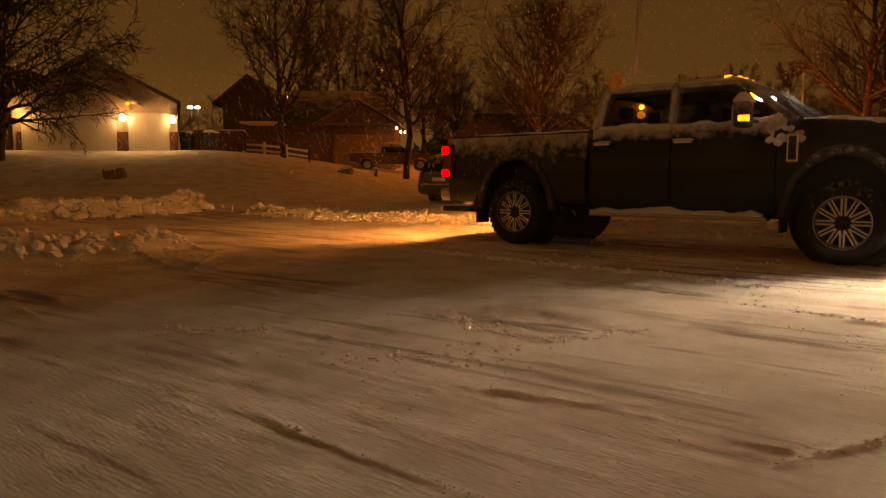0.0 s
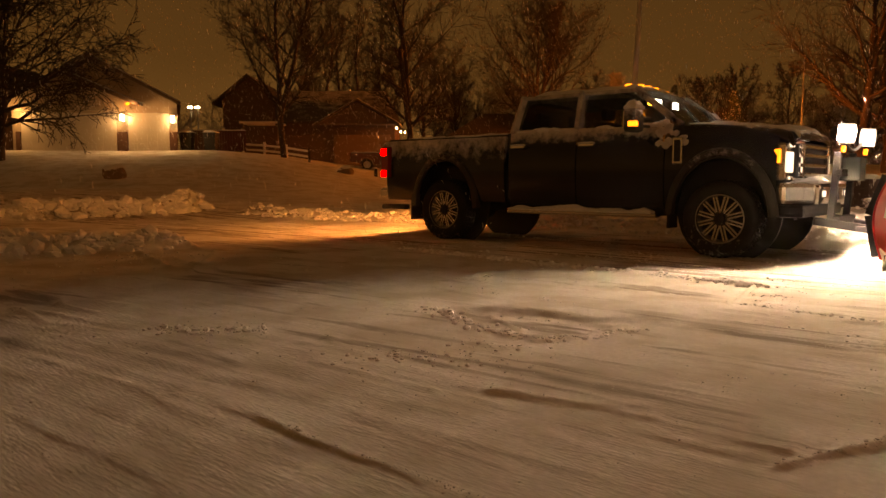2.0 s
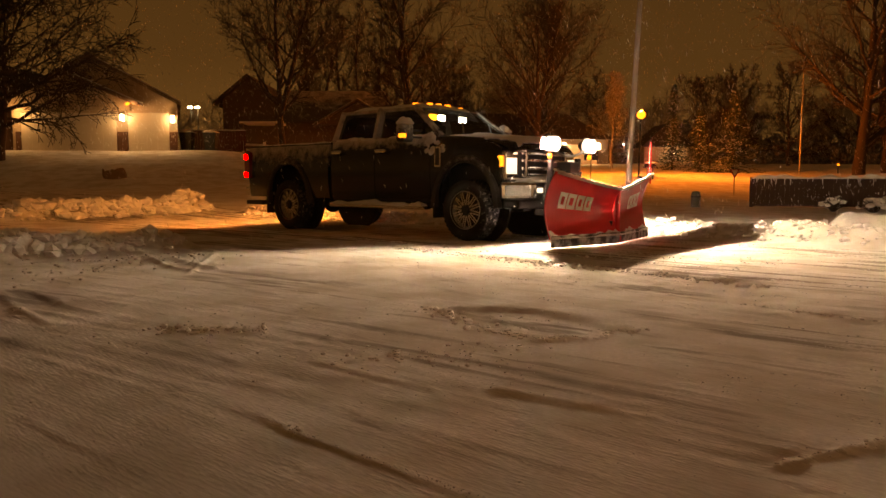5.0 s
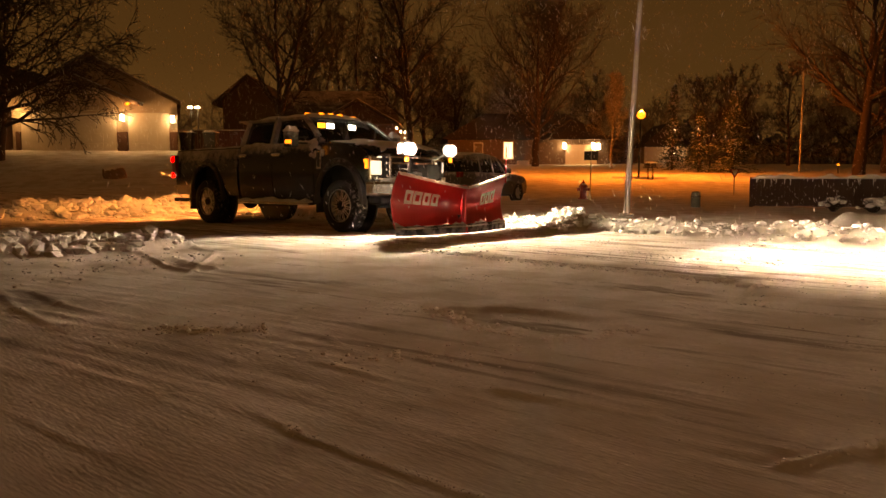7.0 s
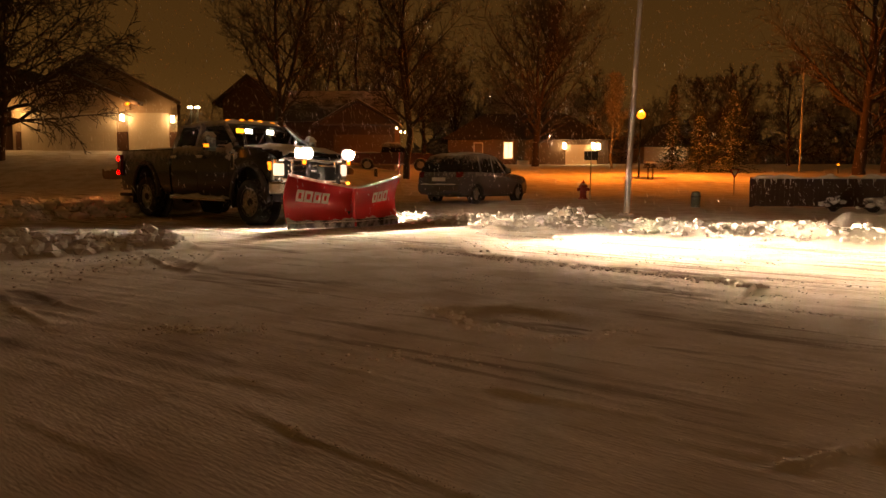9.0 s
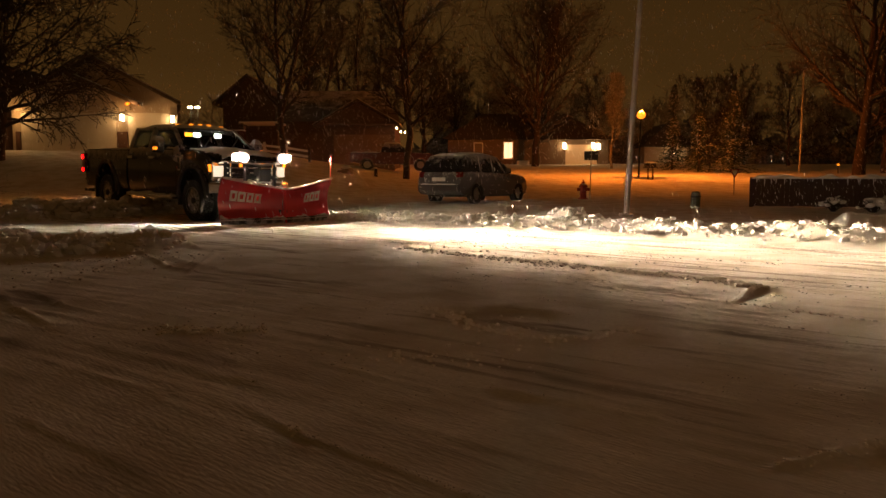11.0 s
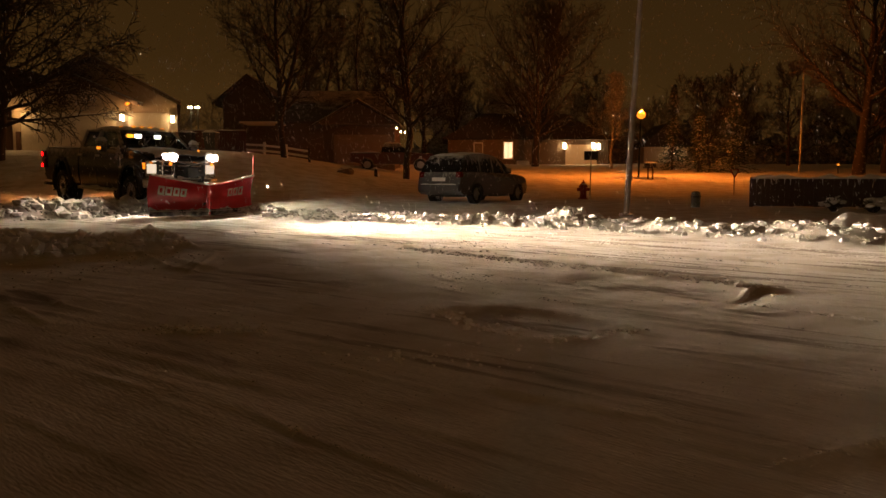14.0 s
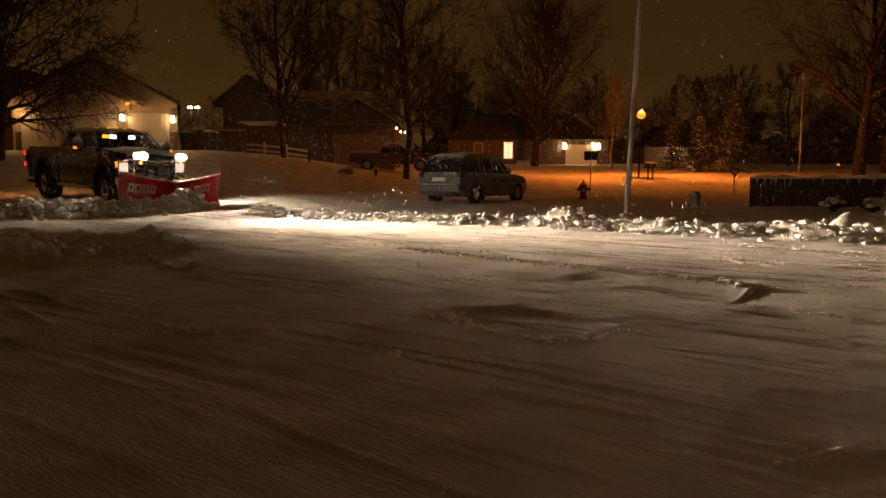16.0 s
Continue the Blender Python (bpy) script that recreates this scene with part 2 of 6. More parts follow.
MARKS = [
    (0.04, 0.022, [(0.06, 4.88), (0.31, 4.67), (0.45, 4.3), (0.47, 3.9)]), (0.03, 0.0187, [(0.49, 3.9), (0.69, 3.96), (0.89, 4.24), (1.09, 4.33)]),
    (0.02, 0.0085, [(1.02, 3.8), (1.5, 3.54), (1.93, 3.18), (2.5, 2.7)]), (0.03, 0.0187, [(1.85, 4.9), (2.2, 4.63), (2.61, 4.33), (3.4, 3.7)]),
    (0.05, 0.013, [(-3.53, 5.88), (-3.57, 6.44), (-3.15, 6.15)]), (0.05, 0.013, [(-3.3, 5.52), (-2.81, 4.84), (-2.33, 4.32)]), (0.04, 0.014, [(-3.1, 5.6), (-2.6, 5.0), (-2.2, 4.7)]),
    (0.06, 0.018, [(-3.88, 9.27), (-2.65, 7.17), (-2.33, 6.86)]), (0.06, 0.018, [(-3.6, 9.2), (-2.5, 7.4), (-2.2, 7.1)]), (0.05, 0.016, [(-2.33, 6.78), (-2.67, 8.78)]),
    (0.06, 0.018, [(-4.33, 11.73), (-3.11, 9.28), (-2.72, 8.85)]), 
    (0.04, 0.010, [(-0.62, 3.95), (-0.46, 3.65), (-0.17, 3.47)]), (0.03, 0.0085, [(0.22, 2.97), (0.75, 2.61), (1.1, 2.28)]), (0.03, 0.0085, [(-0.6, 3.44), (-0.05, 2.97), (0.4, 2.38)]),
    (0.05, 0.012, [(-0.56, 9.35), (0.04, 8.63), (0.71, 8.02), (1.28, 7.39), (1.9, 6.77), (2.43, 6.38), (2.56, 6.07)]),
    (0.02, 0.012, [(2.52, 5.97), (2.0, 5.15)]), (0.03, 0.009, [(1.05, 6.32), (1.34, 5.89), (1.74, 5.6), (2.07, 5.33)]), (0.03, 0.008, [(1.4, 5.59), (1.68, 4.9)]),
    (0.04, 0.009, [(-0.54, 7.45), (0.08, 6.2), (0.84, 5.58)]), (0.04, 0.008, [(-1.6, 7.6), (-0.4, 6.2), (0.5, 5.2)])]


def ground_height(x, y):
    z = base_height(x, y)
    near = 1 - step(20, 34, y)
    s, c = x * AX + y * AY, -x * AY + y * AX          # along and across the driveway
    c2 = c + 0.012 * s * s * step(0, 3, 6 - c)          # wheel tracks sweep round
    # scraped streaks along the driveway
    z = z + near * (0.0025 * fbm(s * 0.45, c2 * 4.0, 4, 3) + 0.0028 * fbm(s * 1.2, c2 * 15.0, 3, 8))
    z = z + near * (0.004 * fbm(x * 1.3, y * 1.3, 3, 21) + 0.0018 * fbm(x * 7, y * 7, 4, 5))
    # plowed lane: scraped furrows and torn crust along the way of the blade
    lane = step(6.1, 6.7, c) * (1 - step(10.7, 11.2, c)) * near
    torn = fbm(s * 0.7, c * 13.0, 4, 200)
    z = z + lane * (0.003 * fbm(s * 3.0, c * 26.0, 3, 201) + 0.006 * np.clip(torn, -0.9, 0.5) + 0.012 * step(0.15, 0.45, torn) * (1 - step(0.45, 0.6, torn)) * np.clip(fbm(x * 9, y * 9, 3, 17), 0, 1.2))
    # lumpy crust outside it
    z = z + near * (1 - lane) * 0.006 * np.clip(fbm(s * 1.4, c2 * 15.0, 4, 33) - 0.3, 0, 0.9)
    # rough torn patches
    rough_ = step(0.25, 0.75, fbm(x * 0.8, y * 0.8, 2, 34))
    z = z + near * (1 - lane) * rough_ * 0.008 * np.clip(fbm(x * 12, y * 12, 3, 35), -0.2, 1)
    # thin broken ridges left between the blade's passes
    thin = np.clip(1 - np.abs(fbm(s * 0.5, c2 * 5.5, 3, 14)) * 9, 0, 1) ** 2 * step(0.0, 0.35, fbm(x * 1.1, y * 1.1, 2, 15))
    z = z + near * thin * (0.003 + 0.010 * fbm(x * 14, y * 14, 2, 16))
    z = z + (1 - near) * 0.10 * fbm(x * 0.22, y * 0.22, 3, 31)
    # windrow beyond the lane, the piles at the street, and the low ridges the blade has left
    z = z + ridge(x, y, (9.0, 7.3), (2.3, 13.7), 0.40, 0.21, 40, 0.3)
    z = z + ridge(x, y, (2.3, 13.7), (-4.6, 18.2), 0.36, 0.16, 41, 0.3)
    z = z + ridge(x, y, (-9.9, 15.4), (-6.3, 19.0), 0.42, 0.36, 42, 0.6)
    z = z + ridge(x, y, (-6.2, 6.6), (-3.6, 9.6), 0.28, 0.17, 43, 0.6)
    z = z + ridge(x, y, (-0.75, 2.75), (-0.49, 2.43), 0.012, 0.009, 47, 0.6)
    z = z + ridge(x, y, (-0.49, 2.43), (0.4, 1.66), 0.014, 0.009, 48, 0.6)
    z = z + ridge(x, y, (1.0, 2.16), (1.5, 2.4), 0.025, 0.012, 51, 0.7)
    z = z + ridge(x, y, (2.35, 2.75), (1.82, 1.5), 0.20, 0.22, 52, 0.5)
    z = z + ridge(x, y, (6.4, 11.7), (8.5, 11.6), 0.42, 0.32, 53, 0.25)
    # low broken ridges and wheel marks: width, height, way
    for k, (w, h, pts) in enumerate(MARKS):
        for q0, q1 in zip(pts, pts[1:]):
            m = 4 * w + 0.05
            box_ = (x > min(q0[0], q1[0]) - m) & (x < max(q0[0], q1[0]) + m) & (y > min(q0[1], q1[1]) - m) & (y < max(q0[1], q1[1]) + m)
            if box_.any():
                z[box_] += ridge(x[box_], y[box_], q0, q1, w, h, 80 + k, 0.9)
    # blade-scraped hollows
    d, t = along(x, y, 0.75, 4.25, 0.25, 4.75)
    z = z - 0.025 * (1 - step(0.18, 0.34, d + 0.10 * fbm(x * 3, y * 3, 2, 60)))
    d, t = along(x, y, 2.15, 5.45, 1.3, 6.4)
    z = z - 0.02 * (1 - step(0.18, 0.36, d + 0.06 * fbm(x * 3, y * 3, 2, 61)))
    return z - 0.015 * np.exp(-((c - 9.2) / 1.5) ** 4) * near


# scraped patches: middle, half length along the drive, half width, strength
PATCHES = [(2.0, 3.95, 1.5, 0.33, 0.35), (0.55, 4.45, 0.45, 0.16, 0.6), (1.75, 5.9, 0.55, 0.17, 0.5), (-1.5, 6.1, 1.3, 0.5, 0.28), (-1.2, 3.5, 0.55, 0.3, 0.3),
           (-2.6, 9.6, 1.6, 0.35, 0.4), (-2.4, 3.6, 0.9, 0.4, 0.3), (-4.2, 12.3, 2.5, 0.5, 0.4), (0.6, 3.1, 1.0, 0.25, 0.25), (-2.9, 5.2, 0.7, 0.25, 0.45)]


def bare_ground(x, y):
    """How much of the snow is scraped off, from 0 on the lawns to 1 on bare streaks."""
    s, c = x * AX + y * AY, -x * AY + y * AX
    c2 = c + 0.012 * s * s * step(0, 3, 6 - c)
    drive = 1 - step(10.8, 11.3, c + 0.25 * fbm(x * 0.9, y * 0.9, 2, 90))
    lane = step(6.1, 6.7, c) * (1 - step(10.7, 11.2, c))
    b = lane * (0.55 * step(0.1, 0.9, -fbm(s * 0.7, c * 13.0, 4, 200)) + 0.35 * step(0.5, 0.8, fbm(s * 0.6, c * 12.0, 4, 205)))
    b = b + (1 - lane) * (0.12 * step(0.2, 1.1, fbm(s * 0.7, c2 * 4.5, 5, 210)) + 0.17 * step(0.3, 0.8, fbm(s * 1.0, c2 * 15.0, 4, 211)))
    wob = 0.35 * fbm(x * 2.3, y * 2.3, 3, 220)
    for px, py, rs_, rc, k in PATCHES:
        ds, dc = (x - px) * AX + (y - py) * AY, -(x - px) * AY + (y - py) * AX
        b = b + 0.65 * k * (1 - step(0.4, 1.25, np.hypot(ds / rs_, dc / rc) + wob))
    return np.clip(b, 0, 1) * drive


def axis(stops):
    """Grid lines whose spacing goes from step to step."""
    out = [stops[0][0]]
    for (a, sa), (b, sb) in zip(stops, stops[1:]):
        while out[-1] < b:
            k = (out[-1] - a) / (b - a)
            out.append(out[-1] + sa + (sb - sa) * k)
    return np.array(out)


GX = axis([(-2500, 300), (-300, 30), (-60, 1.0), (-16, 0.12), (-6, 0.05), (-2.5, 0.02), (3.0, 0.02), (7, 0.06), (14, 0.2), (60, 1.2), (300, 30), (2500, 300)])
GY = axis([(-2500, 300), (-60, 8), (-4, 0.4), (1.4, 0.016), (6.0, 0.022), (12, 0.05), (22, 0.1), (34, 0.3), (100, 2), (400, 30), (2500, 300)])


def sheet(name, gx, gy, hfun, mat):
    X, Y = np.meshgrid(gx, gy)
    Z = hfun(X, Y)
    nx, ny = len(gx), len(gy)
    co = np.stack([X, Y, Z], -1).reshape(-1, 3).astype(np.float32)
    i = np.arange(nx * ny).reshape(ny, nx)
    q = np.stack([i[:-1, :-1], i[:-1, 1:], i[1:, 1:], i[1:, :-1]], -1).reshape(-1, 4).astype(np.int32)
    me = bpy.data.meshes.new(name)
    me.vertices.add(len(co))
    me.vertices.foreach_set("co", co.ravel())
    me.loops.add(q.size)
    me.loops.foreach_set("vertex_index", q.ravel())
    me.polygons.add(len(q))
    me.polygons.foreach_set("loop_start", np.arange(0, q.size, 4, dtype=np.int32))
    me.polygons.foreach_set("use_smooth", np.ones(len(q), dtype=bool))
    me.update(calc_edges=True)
    me.attributes.new("bare", "FLOAT", "POINT").data.foreach_set("value", bare_ground(X, Y).ravel().astype(np.float32))
    me.materials.append(mat)
    return new(name, me)


ground = tagged(sheet("ground", GX, GY, ground_height, GROUND), "snow-covered ground with plow and tyre marks", "snow ground", kind="structure")


def hz(x, y):
    return float(ground_height(np.array([float(x)]), np.array([float(y)]))[0])


# ---- more materials ----
def frosted(name, base, rough, z0, z1, most, coat=0.5, scale=7.0):
    """Paint under a dusting of stuck snow that thickens between two heights."""
    m = material(name, base, rough, var=0.2, scale=3, coat=coat)
    n, l = m.node_tree.nodes, m.node_tree.links
    b = n["Principled BSDF"]
    tc = n.new("ShaderNodeTexCoord")
    sep = n.new("ShaderNodeSeparateXYZ")
    l.new(tc.outputs["Object"], sep.inputs[0])
    mr = n.new("ShaderNodeMapRange")
    mr.inputs[1].default_value, mr.inputs[2].default_value, mr.inputs[3].default_value, mr.inputs[4].default_value = z0, z1, -0.35, most
    l.new(sep.outputs["Z"], mr.inputs[0])
    nz = n.new("ShaderNodeTexNoise")
    nz.inputs["Scale"].default_value, nz.inputs["Detail"].default_value, nz.inputs["Roughness"].default_value = scale, 8, 0.75
    l.new(tc.outputs["Object"], nz.inputs["Vector"])
    add = n.new("ShaderNodeMath")
    add.operation = "ADD"
    l.new(nz.outputs["Fac"], add.inputs[0])
    l.new(mr.outputs[0], add.inputs[1])
    rp = n.new("ShaderNodeValToRGB")
    rp.color_ramp.elements[0].position, rp.color_ramp.elements[1].position = 0.56, 0.86
    l.new(add.outputs[0], rp.inputs["Fac"])
    mx = n.new("ShaderNodeMix")
    mx.data_type = "RGBA"
    mx.inputs[7].default_value = (0.62, 0.60, 0.57, 1)
    old = b.inputs["Base Color"].links[0].from_socket
    l.new(old, mx.inputs[6])
    l.new(rp.outputs["Color"], mx.inputs[0])
    l.new(mx.outputs[2], b.inputs["Base Color"])
    r2 = n.new("ShaderNodeMapRange")
    r2.inputs[3].default_value, r2.inputs[4].default_value = rough, 0.85
    l.new(rp.outputs["Color"], r2.inputs[0])
    l.new(r2.outputs[0], b.inputs["Roughness"])
    return m


def glass_material(name, tint):
    m = material(name, tint, 0.02, var=0)
    b = m.node_tree.nodes["Principled BSDF"]
    b.inputs["Transmission Weight"].default_value, b.inputs["IOR"].default_value = 1.0, 1.1
    return m


FROST_DOOR = frosted("frosted_door_paint", (0.010, 0.011, 0.014), 0.2, 1.18, 1.52, 0.42, 0.2, 9)
CRUST = frosted("snow_crusted_paint", (0.012, 0.013, 0.016), 0.3, -1.0, 1.0, 0.28, 0.1, 6)
FROST_MIRROR = frosted("frosted_mirror", (0.05, 0.045, 0.04), 0.5, 1.2, 1.75, 0.3, 0.0, 12)
FROST = frosted("frosted_paint", (0.012, 0.014, 0.018), 0.2, 1.2, 1.7, 0.24, 0.2)
FROST_BED = frosted("frosted_bed_paint", (0.014, 0.015, 0.018), 0.25, 0.75, 1.5, 0.36, 0.2)
FLARE = frosted("flare_plastic", (0.032, 0.028, 0.025), 0.55, 0.2, 1.5, 0.24, 0.0, 16)
TIRE_SNOW = frosted("snowy_rubber", (0.02, 0.019, 0.018), 0.85, -1.2, 1.2, 0.24, 0.0, 15)
GLASS = glass_material("tinted_glass", (0.30, 0.33, 0.30))
SEAT = material("seat_cloth", (0.04, 0.035, 0.03), 0.9, var=0.2, scale=15, bump=0.2)
CUTTING = material("scraped_steel", (0.06, 0.055, 0.05), 0.6, 0.5, var=0.5, scale=12, bump=0.4, tint=(0.5, 0.5, 0.5), tscale=7)

# ---- pickup truck: x forward from the rear axle, y to its left, z up from the ground ----
truck = thing("pickup_truck", "black crew-cab pickup truck crusted with snow, driving on a snowy driveway", "pickup truck")


def solid(front, back):
    """Closes two grids of points, one behind the other, into one solid panel."""
    bm = bmesh.new()
    ni, nj = len(front), len(front[0])
    a = [[bm.verts.new(q) for q in row] for row in front]
    b = [[bm.verts.new(q) for q in row] for row in back]
    for i in range(ni - 1):
        for j in range(nj - 1):
            bm.faces.new((a[i][j], a[i + 1][j], a[i + 1][j + 1], a[i][j + 1]))
            bm.faces.new((b[i][j], b[i][j + 1], b[i + 1][j + 1], b[i + 1][j]))
    for i in range(ni - 1):
        for j in (0, nj - 1):
            bm.faces.new((a[i][j], a[i + 1][j], b[i + 1][j], b[i][j]))
    for j in range(nj - 1):
        for i in (0, ni - 1):
            bm.faces.new((a[i][j], a[i][j + 1], b[i][j + 1], b[i][j]))
    return bm


def half_width(z):
    return float(np.interp(z, [0.42, 0.55, 0.7, 0.92, 1.1, 1.28, 1.34, 1.45, 1.56], [0.90, 0.955, 0.985, 1.0, 1.0, 0.985, 0.965, 0.955, 0.935]))


def arch(x, cx, rx, top, zc):
    k = 1 - ((x - cx) / rx) ** 2
    return zc + (top - zc) * math.sqrt(k) if k > 0 else -1


def side_panel(x0, x1, low, high, side, n=26, rows=12, narrow=None):
    front, back = [], []
    for i in range(n + 1):
        x = x0 + (x1 - x0) * i / n
        zl, zh = low(x), high(x)
        f, b = [], []
        for j in range(rows + 1):
            z = zl + (zh - zl) * j / rows
            y = half_width(z) * (narrow(x) if narrow else 1)
            f.append((x, side * y, z))
            b.append((x, side * (y - 0.05), z))
        front.append(f)
        back.append(b)
    return solid(front, back)


def snow_slab(x0, x1, y0, y1, top, thick, seed, nx=24, ny=10, lump=0.5, margin=0.06):
    """A lumpy snow layer over top(x, y), thinning to uneven edges."""
    up, dn = [], []
    for i in range(nx + 1):
        u, d = [], []
        for j in range(ny + 1):
            a, b = i / nx, j / ny
            ex = margin * (vnoise(np.array(b * 6.0), np.array(seed * 1.0), seed)) * (1 if i == nx else -1 if i == 0 else 0)
            ey = margin * (vnoise(np.array(a * 9.0), np.array(seed + 3.0), seed)) * (1 if j == ny else -1 if j == 0 else 0)
            x, y = x0 + (x1 - x0) * a + float(ex), y0 + (y1 - y0) * b + float(ey)
            rim = min(1, 4 * min(a, 1 - a) * nx / 8, 4 * min(b, 1 - b) * ny / 8)
            t = thick * (0.35 + 0.65 * rim) * (1 + lump * float(fbm(np.array(x * 5.0), np.array(y * 5.0), 3, seed)))
            z = top(x, y)
            u.append((x, y, z + max(0.006, t)))
            d.append((x, y, z - 0.004))
        up.append(u)
        dn.append(d)
    return solid(up, dn)


def bar(bm, a, b, w, h, bevel=0.0):
    """A straight bar of rectangular section."""
    a, b = Vector(a), Vector(b)
    m = Matrix.Translation((a + b) / 2) @ (b - a).to_track_quat("X", "Z").to_matrix().to_4x4()
    return box(bm, -(b - a).length / 2, (b - a).length / 2, -w / 2, w / 2, -h / 2, h / 2, bevel, m)


bed_top = lambda x: 1.46
rear_low = lambda x: max(0.56, arch(x, 0.02, 0.54, 1.14, 0.40))
front_low = lambda x: max(0.56, arch(x, 4.05, 0.54, 1.11, 0.40))
fender_top = lambda x: float(np.interp(x, [3.4, 3.7, 4.2, 4.5, 4.66], [1.50, 1.49, 1.44, 1.38, 1.30]))
taper = lambda x: float(np.interp(x, [3.4, 4.3, 4.66], [1, 1, 0.955]))

for side in (-1, 1):
    part("bed_side", side_panel(-1.16, 1.09, rear_low, bed_top, side, 60), FROST_BED, truck, "frosted black bed side", True)
    d1 = part("door", side_panel(1.175, 2.205, lambda x: 0.52, lambda x: 1.53, side, 10, 14), FROST_DOOR, truck, "", True)
    d2 = part("door", side_panel(2.22, 3.385, lambda x: 0.52, lambda x: 1.52 - 0.03 * (x - 2.2), side, 10, 14), FROST_DOOR, truck, "", True)
    part("fender", side_panel(3.40, 4.64, front_low, fender_top, side, 40, 12, taper), FROST, truck, "", True)
    for d, hx in ((d1, 1.34), (d2, 2.38)):
        b = bmesh.new()
        box(b, hx - 0.11, hx + 0.11, side * 1.035 - 0.012, side * 1.035 + 0.012, 1.285, 1.325, 0.01)
        box(b, hx - 0.10, hx - 0.07, side * 0.98, side * 1.03, 1.29, 1.32)
        box(b, hx + 0.07, hx + 0.10, side * 0.98, side * 1.03, 1.29, 1.32)
        part("handle", b, CHROME, d, "chrome door handle with snow on it")
        part("snow_crust", snow_slab(hx - 0.12, hx + 0.12, side * 1.035 - 0.015, side * 1.035 + 0.015, lambda x, y: 1.325, 0.018, int(hx * 10), 8, 3, margin=0.01), SNOW, d)
    # wheel-arch flares
    for cx, top in ((0.02, 1.16), (4.05, 1.13)):
        f, k = [], []
        for i in range(33):
            a = math.pi * (0.02 + 0.96 * i / 32)
            ring, ring2 = [], []
            for r, y in ((0.0, 0.995), (0.012, 1.03), (0.05, 1.04), (0.085, 1.028), (0.10, 0.995)):
                q = (cx - (0.535 + r) * math.cos(a), side * y, 0.42 + (top - 0.42 + r) * math.sin(a))
                ring.append(q)
                ring2.append((q[0], side * (y - 0.05), q[2]))
            f.append(ring)
            k.append(ring2)
        part("wheel_arch_flare", solid(f, k), FLARE, truck, "grey-brown wheel arch flare dusted with snow", True)
        # dark well behind each arch
        w = bmesh.new()
        cyl(w, (cx, side * 0.70, 0.50), (cx, side * 0.66, 0.50), 0.60, n=28)
        part("wheel_well", w, BLACK, truck)

# frame, floor and inner body
b = bmesh.new()
box(b, -1.12, 4.55, -0.62, 0.62, 0.60, 1.20, 0.03)
box(b, 0.62, 3.45, -0.90, 0.90, 0.58, 1.05, 0.02)
box(b, -1.12, -0.60, -0.93, 0.93, 0.62, 1.20, 0.02)
box(b, -1.1, 4.7, -0.45, -0.33, 0.42, 0.60)
box(b, -1.1, 4.7, 0.33, 0.45, 0.42, 0.60)
cyl(b, (0, -0.8, 0.43), (0, 0.8, 0.43), 0.06)
cyl(b, (4.06, -0.8, 0.43), (4.06, 0.8, 0.43), 0.06)
bmesh.ops.create_uvsphere(b, u_segments=14, v_segments=8, radius=0.17, matrix=Matrix.Translation((0, 0.05, 0.43)))
part("underbody", b, BLACK, truck)
for side in (-1, 1):
    part("mud_flap", boxed(-0.66, -0.63, side * 0.84 - 0.14, side * 0.84 + 0.14, 0.26, 0.66, 0.01), RUBBER, truck)
    part("mud_flap", boxed(3.44, 3.47, side * 0.86 - 0.13, side * 0.86 + 0.13, 0.30, 0.66, 0.01), RUBBER, truck)
    b = bmesh.new()
    bar(b, (1.20, side * 0.99, 0.445), (3.34, side * 0.99, 0.445), 0.16, 0.05, 0.018)
    for x in (1.5, 2.3, 3.1):
        bar(b, (x, side * 0.5, 0.55), (x, side * 0.97, 0.46), 0.05, 0.03)
    st = part("step_bar", b, CHROME, truck, "chrome running board under snow")
    part("snow_crust", snow_slab(1.22, 3.26, side * 0.99 - 0.08, side * 0.99 + 0.08, lambda x, y: 0.47, 0.055, 5 + side, 40, 5, 0.45, 0.015), SNOW, st)

# tailgate, rear bumper, lamps
part("tailgate", boxed(-1.20, -1.13, -0.86, 0.86, 0.62, 1.45, 0.02), FROST_BED, truck)
b = bmesh.new()
box(b, -1.36, -1.17, -0.95, 0.95, 0.58, 0.74, 0.04)
box(b, -1.40, -1.20, -0.35, 0.35, 0.50, 0.60, 0.02)
part("rear_bumper", b, CHROME, truck)
part("hitch", boxed(-1.42, -1.0, -0.12, 0.12, 0.36, 0.48, 0.015), BLACK, truck)
part("exhaust_tip", boxed(-1.28, -0.78, -0.99, -0.87, 0.41, 0.49, 0.02), BLACK, truck)
for side in (-1, 1):
    tl = part("tail_lamp", boxed(-1.215, -1.06, side * 0.985 - 0.08, side * 0.985 + 0.012, 0.90, 1.38, 0.02), material("tail_lens", (0.25, 0.008, 0.008), 0.15, var=0.1, scale=8, coat=0.5), truck, "red tail lamp")
    for z0, z1 in ((1.24, 1.345), (0.915, 1.01)):
        part("bulb", boxed(-1.225, -1.10, side * 1.0 - 0.07, side * 1.0 + 0.006, z0, z1, 0.012), GLOW_TAIL, tl, "glowing red lens")
    rv = part("reverse_lamp", boxed(-1.222, -1.19, side * 0.95 - 0.06, side * 0.95 + 0.02, 1.04, 1.15, 0.01), BLACK, truck, "lit reversing lamp")
    part("lens", boxed(-1.232, -1.223, side * 0.95 - 0.05, side * 0.95 + 0.015, 1.05, 1.14, 0.004), GLOW_REVERSE, rv)

